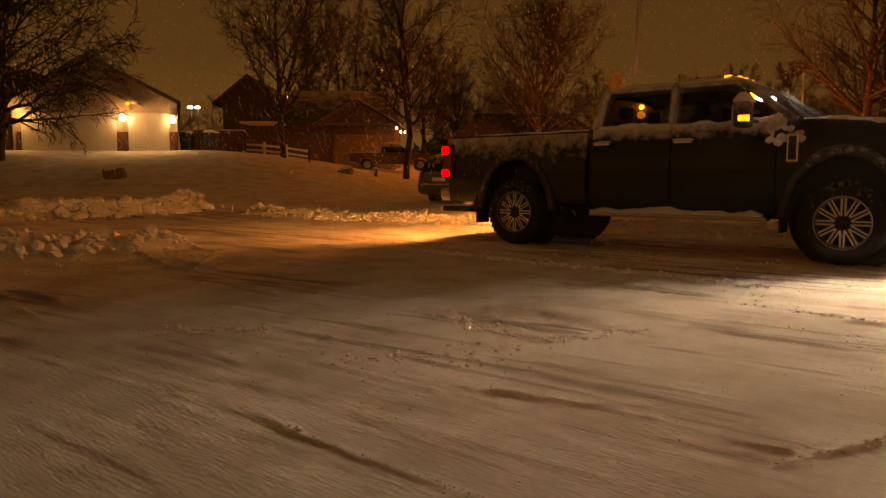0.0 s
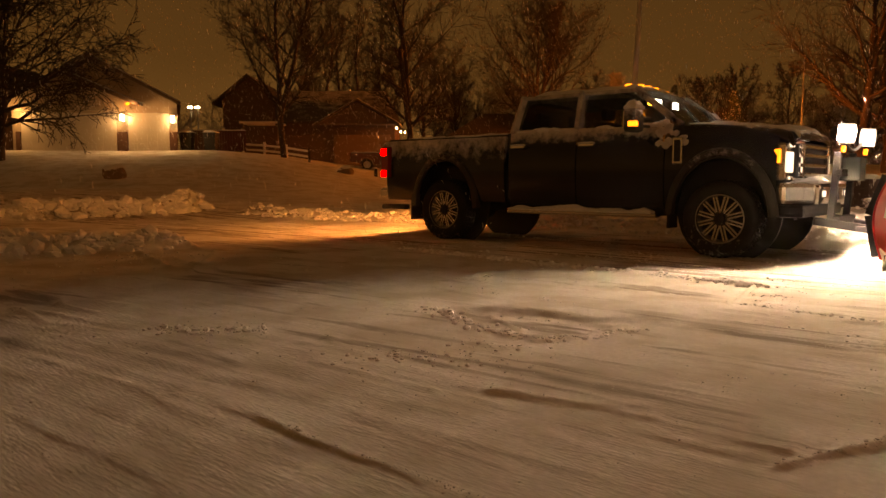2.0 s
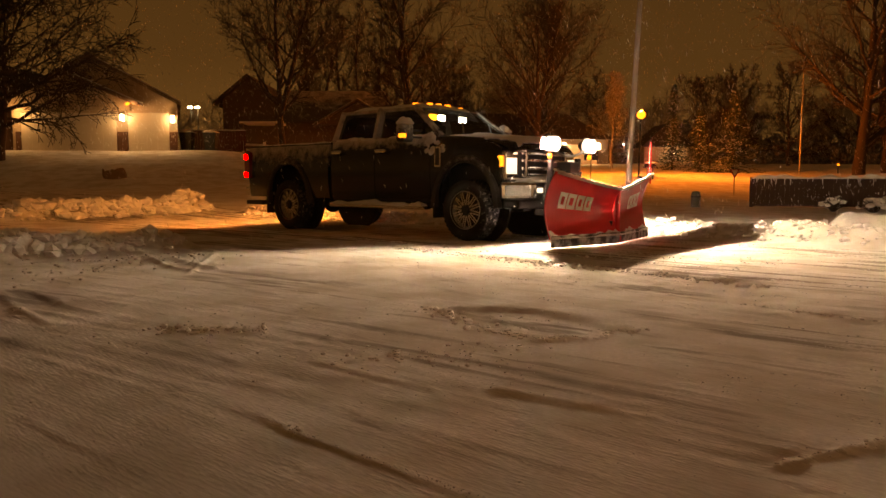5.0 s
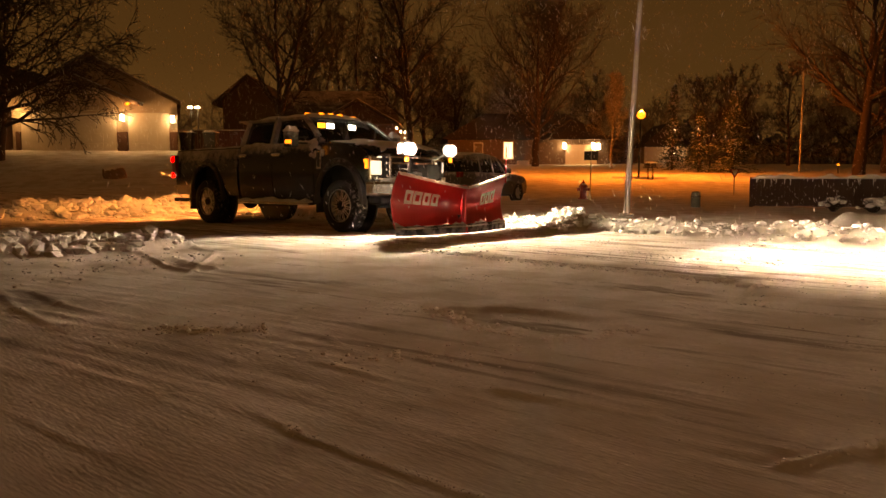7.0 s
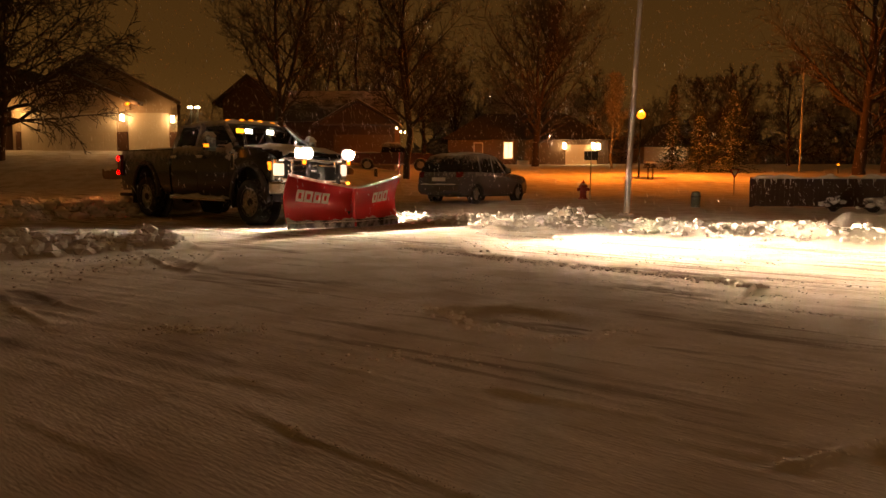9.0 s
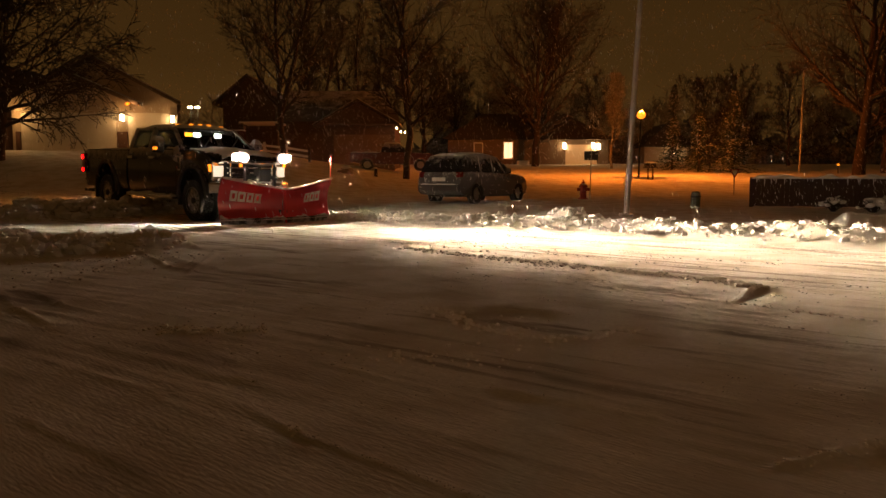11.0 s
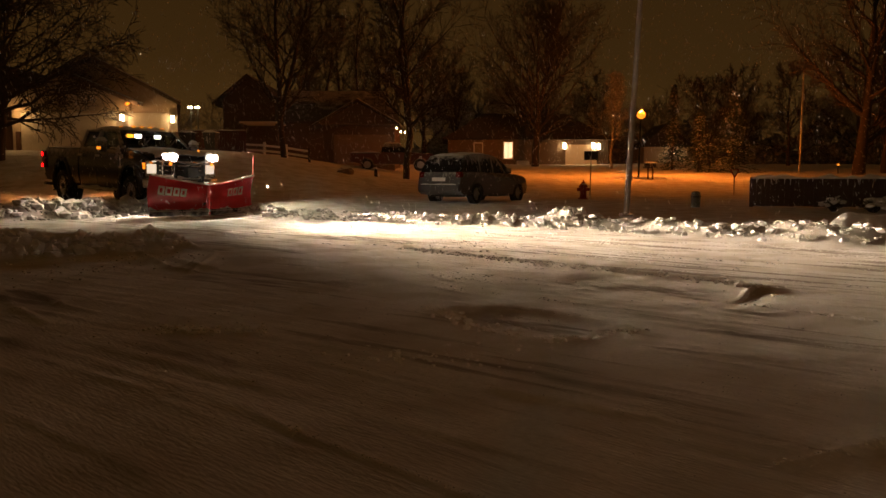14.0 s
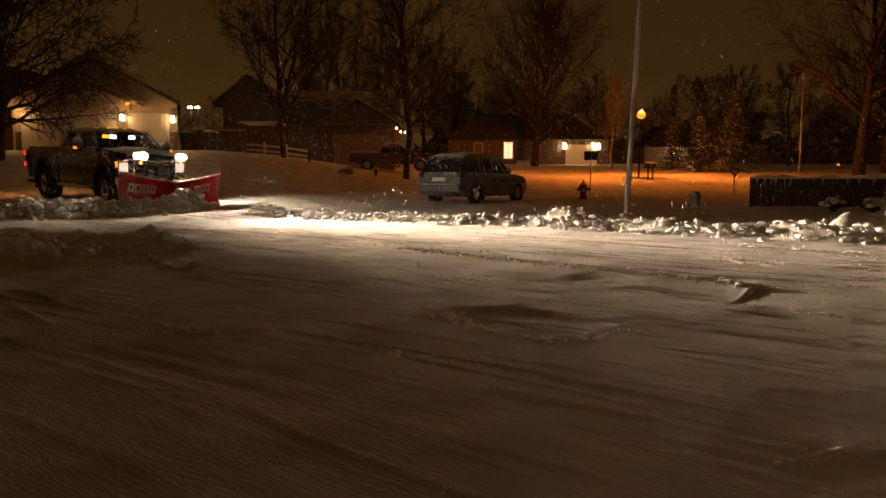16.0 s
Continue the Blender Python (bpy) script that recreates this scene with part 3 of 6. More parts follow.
# bed rails and cover with snow
b = bmesh.new()
box(b, -1.14, 1.09, -0.95, -0.86, 1.455, 1.485, 0.01)
box(b, -1.14, 1.09, 0.86, 0.95, 1.455, 1.485, 0.01)
box(b, -1.14, 1.09, -0.86, 0.86, 1.40, 1.45)
part("bed_cover", b, BLACK, truck)
part("snow_crust", snow_slab(-0.75, 1.05, -0.93, 0.93, lambda x, y: 1.48, 0.035, 12, 40, 16, 0.6), SNOW, truck, "thin snow on the bed cover")
part("cab_front_wall", boxed(1.105, 1.165, -0.93, 0.93, 0.6, 1.50, 0.01), PAINT, truck)

# cab: roof, pillars, glass, seats
roof_f, roof_b = [], []
for i in range(23):
    x = 1.24 + (2.93 - 1.24) * i / 22
    f, k = [], []
    for j in range(17):
        v = -1 + 2 * j / 16
        edge = abs(v) ** 5
        z = 2.045 - 0.02 * v * v - 0.09 * edge
        z -= 0.09 * max(0, (1.42 - x) / 0.18) ** 2 + 0.07 * max(0, (x - 2.62) / 0.31) ** 2
        f.append((x, v * 0.775, z))
        k.append((x, v * 0.75, z - 0.045))
    roof_f.append(f)
    roof_b.append(k)
part("roof", solid(roof_f, roof_b), FROST, truck, "", True)
roof_z = lambda x, y: 2.045 - 0.02 * (y / 0.775) ** 2 - 0.09 * abs(y / 0.775) ** 5 - 0.09 * max(0, (1.42 - x) / 0.18) ** 2 - 0.07 * max(0, (x - 2.62) / 0.31) ** 2
part("snow_crust", snow_slab(1.29, 2.88, -0.73, 0.73, roof_z, 0.042, 17, 40, 18, 0.6, 0.03), SNOW, truck, "snow on the cab roof")
for side in (-1, 1):
    b = bmesh.new()
    bar(b, (3.56, side * 0.905, 1.50), (2.90, side * 0.745, 1.985), 0.075, 0.07, 0.015)
    part("windscreen_pillar", b, FROST, truck)
    b = bmesh.new()
    bar(b, (2.20, side * 0.925, 1.50), (2.17, side * 0.76, 1.985), 0.06, 0.17, 0.015)
    part("door_pillar", b, CRUST, truck, "door pillar crusted with snow")
    b = bmesh.new()
    bar(b, (1.215, side * 0.925, 1.48), (1.29, side * 0.755, 1.985), 0.07, 0.13, 0.02)
    part("rear_pillar", b, CRUST, truck)
    b = bmesh.new()
    bar(b, (1.28, side * 0.765, 1.965), (2.92, side * 0.765, 1.965), 0.05, 0.05, 0.015)
    part("roof_rail", b, CRUST, truck)
    for (xa, xb, xc, xd) in ((1.28, 2.12, 1.31, 2.10), (2.28, 3.46, 2.26, 2.86)):
        f = [[(xa, side * 0.918, 1.53), (xc, side * 0.772, 1.95)], [(xb, side * 0.918, 1.51), (xd, side * 0.772, 1.95)]]
        k = [[(q[0], q[1] - side * 0.008, q[2]) for q in row] for row in f]
        g = part("side_window", solid(f, k), GLASS, truck, "dark side window with snow along its sill")
        g.visible_shadow = False
        part("snow_crust", snow_slab(xa, xb - 0.05, side * 0.925 - 0.02, side * 0.925 + 0.025, lambda x, y: 1.50, 0.035, int(xa * 7), 26, 4, 1.0, 0.012), SNOW, g)
f = [[(3.57, v * 0.87, 1.515 + 0.02 * (1 - v * v)), (3.24, v * 0.80, 1.76 + 0.02 * (1 - v * v)), (2.925, v * 0.72, 1.985 + 0.012 * (1 - v * v))] for v in (-1, -0.5, 0, 0.5, 1)]
k = [[(q[0] - 0.006, q[1], q[2] - 0.006) for q in row] for row in f]
g = part("windscreen", solid(f, k), GLASS, truck, "windscreen with a wiped patch", True)
g.visible_shadow = False
for y in (-0.45, 0.25):
    part("wiper", bar(bmesh.new(), (3.60, y, 1.535), (3.22, y + 0.42, 1.80), 0.02, 0.015), BLACK, truck)
f = [[(1.225, v * 0.86, 1.50), (1.285, v * 0.72, 1.95)] for v in (-1, 0, 1)]
k = [[(q[0] + 0.006, q[1], q[2]) for q in row] for row in f]
g = part("rear_window", solid(f, k), GLASS, truck)
g.visible_shadow = False
for x in (1.75, 2.75):
    for y in ((-0.42, 0.42) if x > 2 else (-0.42, 0.42)):
        b = bmesh.new()
        box(b, x - 0.45, x + 0.1, y - 0.27, y + 0.27, 1.05, 1.20, 0.05)
        box(b, x - 0.46, x - 0.32, y - 0.26, y + 0.26, 1.15, 1.62, 0.05)
        box(b, x - 0.44, x - 0.35, y - 0.13, y + 0.13, 1.64, 1.80, 0.04)
        part("seat", b, SEAT, truck)
part("dashboard", boxed(3.05, 3.60, -0.84, 0.84, 1.15, 1.46, 0.05), SEAT, truck)
b = bmesh.new()
for i in range(20):
    a0, a1 = 2 * math.pi * i / 20, 2 * math.pi * (i + 1) / 20
    q = lambda a: (3.0 + 0.09 * math.sin(a), 0.42 + 0.18 * math.cos(a), 1.45 + 0.16 * math.sin(a))
    cyl(b, q(a0), q(a1), 0.014, n=6)
part("steering_wheel", b, BLACK, truck)

# hood, cowl, grille, headlamps, bumper
def hood_z(x, y):
    v = abs(y) / 0.80
    return float(np.interp(x, [3.50, 3.75, 4.2, 4.6, 4.74, 4.80], [1.515, 1.515, 1.475, 1.42, 1.38, 1.31])) + 0.035 * (1 - v * v) - 0.02 * max(0, 1 - abs(v - 0.55) * 6) - 0.05 * max(0, v - 0.9) * 10 * max(0, (x - 4.2)) / 0.6


f, k = [], []
for i in range(25):
    x = 3.58 + (4.80 - 3.58) * i / 24
    row = [(x - 0.10 * max(0, (abs(y) - 0.45)) * (i / 24), y, hood_z(x, y)) for y in np.linspace(-0.865, 0.865, 25) * (1 - 0.05 * (i / 24))]
    f.append([(a, float(y), z) for a, y, z in row])
    k.append([(a, float(y), z - 0.03) for a, y, z in row])
part("hood", solid(f, k), FROST, truck, "hood with a melting snow crust", True)
part("snow_crust", snow_slab(3.62, 4.30, -0.80, 0.80, hood_z, 0.022, 23, 26, 18, 0.9), SNOW, truck, "snow crust on the hood")
part("snow_crust", snow_slab(4.28, 4.76, -0.70, 0.76, hood_z, 0.03, 29, 20, 18, 0.9), SNOW, truck, "snow crust on the hood")
part("front_core", boxed(4.50, 4.70, -0.86, 0.86, 0.62, 1.27, 0.03), BLACK, truck)
gr = part("grille", boxed(4.69, 4.755, -0.62, 0.62, 0.84, 1.29, 0.03), BLACK, truck, "black grille with chrome bars")
for z in (0.93, 1.03, 1.14, 1.24):
    b = bmesh.new()
    bar(b, (4.775, -0.60, z), (4.775, 0.60, z), 0.035, 0.045, 0.012)
    part("grille_bar", b, CHROME, gr)
for side in (-1, 1):
    b = bmesh.new()
    for p0, p1 in (((0.52, 1.27), (0.76, 1.27)), ((0.52, 0.88), (0.76, 0.88)), ((0.52, 0.88), (0.52, 1.27))):
        bar(b, (4.78, side * p0[0], p0[1]), (4.78 if p1[0] < 0.7 else 4.73, side * p1[0], p1[1]), 0.05, 0.05, 0.015)
    part("grille_surround", b, CHROME, gr)
    hl = part("headlamp", boxed(4.60, 4.715, side * 0.78 - 0.13, side * 0.78 + 0.13, 0.86, 1.27, 0.03), material("headlamp_reflector", (0.75, 0.75, 0.74), 0.12, 0.9, var=0.1, scale=14), truck, "lit headlamp")
    part("lens", boxed(4.714, 4.728, side * 0.775 - 0.115, side * 0.775 + 0.115, 0.95, 1.17, 0.005), GLOW_HEAD, hl, "glowing white lens")
    for z in (1.24, 0.89):
        part("daytime_lamp", bar(bmesh.new(), (4.725, side * 0.66, z), (4.68, side * 0.90, z), 0.02, 0.03), GLOW_HEAD, hl)
    part("turn_lamp", boxed(4.575, 4.66, side * 0.925 - 0.03, side * 0.925 + 0.022, 1.05, 1.20, 0.012), GLOW_AMBER, hl, "amber turn lamp")
b = bmesh.new()
for i, (x, y) in enumerate([(4.93, -0.62), (4.93, 0.0), (4.93, 0.62)][:-1]):
    bar(b, (x, y - 0.02, 0.72), (x, y + 0.66, 0.72), 0.14, 0.24, 0.05)
for side in (-1, 1):
    bar(b, (4.92, side * 0.60, 0.72), (4.66, side * 0.97, 0.72), 0.14, 0.24, 0.05)
fb = part("front_bumper", b, CHROME, truck, "chrome front bumper with snow on its top")
part("air_dam", boxed(4.62, 4.90, -0.85, 0.85, 0.46, 0.60, 0.04), BLACK, fb)
part("snow_crust", snow_slab(4.72, 4.97, -0.66, 0.66, lambda x, y: 0.84, 0.05, 33, 8, 30, 0.8, 0.02), SNOW, fb)
for side in (-1, 1):
    part("fog_lamp", boxed(4.985, 5.006, side * 0.50 - 0.09, side * 0.50 + 0.09, 0.67, 0.77, 0.01), BLACK, fb)
    part("fog_lens", boxed(5.007, 5.012, side * 0.50 - 0.07, side * 0.50 + 0.07, 0.69, 0.75), GLOW_HEAD, fb, "lit fog lamp lens")
    b = bmesh.new()
    box(b, 3.50, 3.62, side * 1.01 - 0.015, side * 1.01 + 0.015, 1.05, 1.36, 0.014)
    vent = part("fender_vent", b, CHROME, truck, "chrome fender vent caked with snow")
    part("slot", boxed(3.522, 3.598, side * 1.027 - 0.003, side * 1.027 + 0.003, 1.08, 1.33), BLACK, vent)

# mirrors
for side in (-1, 1):
    mr = part("mirror", boxed(3.04, 3.20, side * 1.25 - 0.115, side * 1.25 + 0.115, 1.42, 1.70, 0.045), FROST_MIRROR, truck, "towing mirror with a cap of snow")
    b = bmesh.new()
    bar(b, (3.16, side * 0.92, 1.50), (3.14, side * 1.16, 1.50), 0.05, 0.03, 0.01)
    bar(b, (3.16, side * 0.92, 1.60), (3.14, side * 1.16, 1.60), 0.05, 0.03, 0.01)
    part("arm", b, BLACK, mr)
    part("marker_lamp", boxed(3.10, 3.208, side * 1.34 - 0.03, side * 1.34 + 0.032, 1.48, 1.545, 0.01), GLOW_AMBER, mr, "amber marker lamp")
    part("glass", boxed(3.03, 3.039, side * 1.25 - 0.09, side * 1.25 + 0.09, 1.46, 1.66), CHROME, mr)
    part("snow_crust", snow_slab(3.04, 3.20, side * 1.25 - 0.11, side * 1.25 + 0.11, lambda x, y: 1.69, 0.08, 41 + side, 8, 10, 0.5, 0.01), SNOW, mr)
    b = bmesh.new()
    rs = random.Random(60 + side)
    for i in range(46):
        x, z = rs.uniform(3.30, 3.66), rs.uniform(1.25, 1.56)
        if x > 3.5 and z > 1.5 - (x - 3.5):
            continue
        bmesh.ops.create_icosphere(b, subdivisions=1, radius=rs.uniform(0.015, 0.05), matrix=Matrix.Translation((x, side * (half_width(z) + 0.005), z)) @ Matrix.Diagonal((1.2, 0.35, 1.0, 1)))
    tagged(part("snow_clump", b, SNOW, truck, "snow stuck round the mirror and fender", True), kind="stuff")

# roof marker lamps and the warning strobes behind the windscreen
for y in (-0.55, -0.22, 0.0, 0.22, 0.55):
    part("clearance_lamp", boxed(2.66, 2.74, y - 0.035, y + 0.035, roof_z(2.70, y) + 0.02, roof_z(2.70, y) + 0.065, 0.012), GLOW_AMBER, truck, "amber roof marker lamp")
for y, m in ((-0.44, GLOW_STROBE_A), (-0.23, GLOW_STROBE_W), (0.30, GLOW_STROBE_W)):
    sb = part("warning_strobe", boxed(2.90, 2.95, y - 0.095, y + 0.095, 1.79, 1.90, 0.01), BLACK, truck, "warning strobe behind the windscreen")
    part("lens", boxed(2.951, 2.962, y - 0.088, y + 0.088, 1.80, 1.89, 0.004), m, sb)


# wheels
def lathe(bm, prof, n, closed=False):
    """Turns an outline of (radius, y) about the y axis."""
    rings = [[bm.verts.new((r * math.cos(2 * math.pi * i / n), y, r * math.sin(2 * math.pi * i / n))) for i in range(n)] for r, y in prof]
    pairs = list(zip(rings, rings[1:])) + ([(rings[-1], rings[0])] if closed else [])
    for a, b in pairs:
        for i in range(n):
            j = (i + 1) % n
            bm.faces.new((a[i], a[j], b[j], b[i]))
    return bm


wheels = []
for wx in (0.0, 4.06):
    for side in (-1, 1):
        s = side
        b = bmesh.new()
        lathe(b, [(0.265, s * 0.13), (0.285, s * 0.125), (0.275, s * 0.10), (0.25, s * 0.06), (0.25, -s * 0.12), (0.27, -s * 0.13)], 40)
        w = part("wheel", b, STEEL, truck, "alloy wheel with snow-packed spokes", True)
        w.location = (wx, side * 0.865, 0.43)
        b = bmesh.new()
        lathe(b, [(0.268, s * 0.12), (0.30, s * 0.142), (0.36, s * 0.148), (0.405, s * 0.135), (0.425, s * 0.11), (0.430, 0.0), (0.425, -s * 0.11), (0.405, -s * 0.135), (0.36, -s * 0.148), (0.30, -s * 0.142), (0.268, -s * 0.12)], 48, True)
        part("tyre", b, TIRE_SNOW, w, "snow-packed tyre", True)
        b = bmesh.new()
        for i in range(38):
            a = 2 * math.pi * i / 38
            for y, o in ((0.075, 0), (-0.075, 0.5), (0.0, 0.25)):
                m = Matrix.Rotation(a + o * 2 * math.pi / 38, 4, "Y") @ Matrix.Translation((0.430, s * y, 0))
                box(b, -0.02, 0.012, -0.03, 0.03, -0.020, 0.020, 0, m)
        tagged(part("tread", b, TIRE_SNOW, w, "snow-packed tread lugs"), kind="stuff")
        b = bmesh.new()
        for i in range(12):
            a = 2 * math.pi * i / 12
            m = Matrix.Rotation(a, 4, "Y")
            for o in (-0.018, 0.018):
                box(b, 0.07, 0.262, s * 0.07, s * 0.105, o - 0.011, o + 0.011, 0.004, m)
        part("spokes", b, CHROME, w, "bright paired spokes")
        b = bmesh.new()
        lathe(b, [(0.001, s * 0.135), (0.055, s * 0.13), (0.062, s * 0.10), (0.085, s * 0.095), (0.09, s * 0.06)], 24)
        for i in range(8):
            a = 2 * math.pi * i / 8
            cyl(b, (0.075 * math.cos(a), s * 0.09, 0.075 * math.sin(a)), (0.075 * math.cos(a), s * 0.115, 0.075 * math.sin(a)), 0.011, n=6)
        part("hub_cap", b, BLACK, w, "", True)
        # disc behind the spokes, black to stand for the shade in their gaps
        part("gap_disc", lathe(bmesh.new(), [(0.001, s * 0.035), (0.245, s * 0.02), (0.245, s * 0.0), (0.001, 0.0)], 32), BLACK, w)
        wheels.append(w)

# snow plow: two curved wings that meet in a blunt V

def wing_point(side, u, v, off=0.0):
    """u from the hinge to the outer end, v from the cutting edge to the top, off ahead of the face."""
    top = 0.745 + 0.225 * u ** 1.2
    z = 0.115 + (top - 0.115) * v
    curl = -0.13 * math.sin(math.pi * min(1, v * 0.95)) + 0.05 * v
    x = 5.985 - 0.245 * u + curl + off + 0.05 * u * v
    return (x, side * (0.012 + 1.35 * u), z)


for side in (-1, 1):
    f = [[wing_point(side, i / 20, j / 14) for j in range(15)] for i in range(21)]
    k = [[(q[0] - 0.018, q[1], q[2]) for q in row] for row in f]
    wing = part("plow_wing", solid(f, k), RED, truck, "glossy red curved plow wing", True)
    f = [[wing_point(side, i / 20, j / 14, -0.021) for j in range(15)] for i in range(21)]
    k = [[(q[0] - 0.004, q[1], q[2]) for q in row] for row in f]
    part("back_sheet", solid(f, k), BLACK, wing, "black back of the wing", True)
    b = bmesh.new()
    for i in range(5):
        u = (i + 0.5) / 5
        a0, a1 = wing_point(side, u, 0.02), wing_point(side, u, 0.96)
        am = wing_point(side, u, 0.5)
        bar(b, (a0[0] - 0.085, a0[1], a0[2]), (am[0] - 0.085, am[1], am[2]), 0.02, 0.10)
        bar(b, (am[0] - 0.085, am[1], am[2]), (a1[0] - 0.095, a1[1], a1[2]), 0.02, 0.10)
    part("rib", b, BLACK, wing)
    b = bmesh.new()
    e0, e1 = wing_point(side, 0.01, 0), wing_point(side, 1.0, 0)
    bar(b, (e0[0] + 0.012, e0[1], 0.085), (e1[0] + 0.012, e1[1], 0.085), 0.02, 0.15)
    part("cutting_edge", b, CUTTING, wing, "scraped steel cutting edge with clinging snow")
    f = [[wing_point(side, i / 30, 1.0 + o, d) for o, d in ((-0.02, 0.022), (0.02 + 0.012 * math.sin(i * 2.1), 0.012), (0.02, -0.03), (-0.02, -0.035))] for i in range(31)]
    k = [[(q[0] - 0.004, q[1], q[2] - 0.012) for q in row] for row in f]
    part("snow_crust", solid(f, k), SNOW, wing, "snow along the top of the wing")
    f, k = [], []
    for i in range(41):
        u = i / 40
        t = max(0.01, 0.05 + 0.07 * float(fbm(np.array(u * 7), np.array(side * 3.0), 3, 71)))
        f.append([wing_point(side, u, 0.0, 0.03), wing_point(side, u, t * 0.5, 0.035), wing_point(side, u, t, 0.005)])
        k.append([wing_point(side, u, 0.0, 0.001), wing_point(side, u, t * 0.5, 0.001), wing_point(side, u, t, 0.001)])
    part("snow_crust", solid(f, k), SNOW, wing, "snow caught along the cutting edge")
    # plain white emblem shapes on the face
    if side < 0:
        shapes = [(0.78, 0.105), (0.655, 0.115), (0.525, 0.10), (0.405, 0.10)]
    else:
        shapes = [(0.50, 0.10), (0.62, 0.10), (0.74, 0.10)]
    for n_s, (u0, wdt) in enumerate(shapes):
        b = bmesh.new()
        sgn = -1 if side < 0 else 1

        def face(u, v, o):
            return wing_point(side, u + sgn * 0.03 * (v - 0.6), v, o)
        ua, ub = u0 - wdt / 2, u0 + wdt / 2
        va, vb = (0.48, 0.74) if side < 0 else (0.46, 0.72)
        th = 0.03
        strips = [(ua, ub, va, va + 0.065), (ua, ub, vb - 0.065, vb)]
        strips += [(ua, ua + th, va, vb), (ub - th, ub, va, vb)]
        for a0, a1, c0, c1 in strips:
            g = [[face(a0 + (a1 - a0) * i / 3, c0 + (c1 - c0) * j / 3, 0.0045) for j in range(4)] for i in range(4)]
            h = [[(q[0] - 0.003, q[1], q[2]) for q in row] for row in g]
            b2 = solid(g, h)
            me = bpy.data.meshes.new("tmp")
            b2.to_mesh(me)
            b2.free()
            b.from_mesh(me)
            bpy.data.meshes.remove(me)
        part("emblem", b, WHITE, wing, "plain white emblem shape")
b = bmesh.new()
cyl(b, (5.955, 0, 0.04), (5.955, 0, 0.78), 0.035, n=14)
box(b, 5.90, 6.0, -0.06, 0.06, 0.02, 0.10, 0.01)
part("hinge", b, RED, truck, "red centre hinge of the plow")
b = bmesh.new()
for side in (-1, 1):
    bar(b, (4.90, side * 0.45, 0.42), (5.90, side * 0.05, 0.26), 0.09, 0.09, 0.01)
    bar(b, (5.30, side * 0.30, 0.34), (5.72, side * 0.85, 0.36), 0.06, 0.06, 0.01)
    bar(b, (5.05, side * 0.36, 0.40), (5.10, side * 0.36, 1.18), 0.07, 0.07, 0.01)
bar(b, (5.10, -0.40, 0.42), (5.10, 0.40, 0.42), 0.10, 0.10, 0.01)
bar(b, (5.12, -0.40, 0.95), (5.12, 0.40, 0.95), 0.07, 0.08, 0.01)
box(b, 5.05, 5.28, -0.14, 0.14, 0.86, 1.12, 0.02)
part("push_frame", b, BLACK, truck, "black plow frame and lift tower")
b = bmesh.new()
for i in range(12):
    y0, y1 = -0.5 + i / 12, -0.5 + (i + 1) / 12
    zz = lambda y: 1.20 + 0.09 * min(1, (abs(y) / 0.42) ** 2)
    cyl(b, (5.16, y0, zz(y0)), (5.16, y1, zz(y1)), 0.018, n=8)
part("lamp_bracket", b, STEEL, truck, "curved lamp bracket", True)
DIP = -4.6
for side in (-1, 1):
    m = pose(5.16, side * 0.50, 1.365, 0, -DIP, 0)
    b = bmesh.new()
    cyl(b, (-0.11, 0, 0), (-0.02, 0, 0), 0.05, 0.115, n=20)
    cyl(b, (-0.03, 0, 0), (-0.014, 0, 0), 0.125, n=24)
    hs = part("plow_lamp", b, BLACK, truck, "lit plow headlamp on a bracket", at=m)
    part("lens", cyl(bmesh.new(), (-0.012, 0, 0), (-0.004, 0, 0), 0.098, n=24), GLOW_PLOW, hs, "glaring white lens")
    # added tube and slats narrow the beam; their glow stands for glare
    b = bmesh.new()
    cyl(b, (-0.014, 0, 0), (0.115, 0, 0), 0.10, n=28, caps=False)
    for i in range(1, 7):
        z = -0.10 + 0.20 * i / 7
        w = math.sqrt(0.0099 - z * z)
        box(b, 0.0, 0.115, -w, w, z - 0.0012, z + 0.0012)
    for y in (-0.05, 0.0, 0.05):
        h = math.sqrt(0.0099 - y * y)
        box(b, 0.0, 0.105, y - 0.0012, y + 0.0012, -h, h)
    part("louvre", b, GLOW_GLARE, hs, "added louvre that narrows the beam, glowing as the lamp's glare")
    # added bead spills light sideways; the shields keep it off the truck
    b = bmesh.new()
    bmesh.ops.create_uvsphere(b, u_segments=14, v_segments=8, radius=0.028, matrix=Matrix.Translation((0.05, side * 0.135, 0)))
    part("spill_bead", b, GLOW_SPILL, hs, "glowing bead added for the plow lamp's side spill", True)
    part("spill_shield", boxed(-0.006, 0.006, side * 0.155 - 0.08, side * 0.155 + 0.08, -0.085, 0.085, 0.003), BLACK, hs)
    part("spill_shield", boxed(-0.006, 0.05, side * 0.155 - 0.08, side * 0.155 + 0.08, -0.092, -0.086, 0.002), BLACK, hs)
    part("turn_lamp", boxed(0.02, 0.06, side * 0.04 - 0.03, side * 0.04 + 0.03, -0.20, -0.13, 0.01), GLOW_AMBER, hs, "amber plow turn lamp")
b = bmesh.new()
q = wing_point(1, 0.97, 1.0)
cyl(b, (q[0] - 0.03, q[1], q[2] - 0.15), (q[0] - 0.05, q[1] + 0.04, q[2] + 0.48), 0.012, n=8)
part("marker_rod", b, RED, truck, "thin red marker rod on the plow's end")


# ---- houses ----
def slanted(bm, y0, slant):
    """Sets the depth of a body askew, as the plot runs."""
    for v in bm.verts:
        v.co.x -= max(0.0, v.co.y - y0) * slant
    return bm


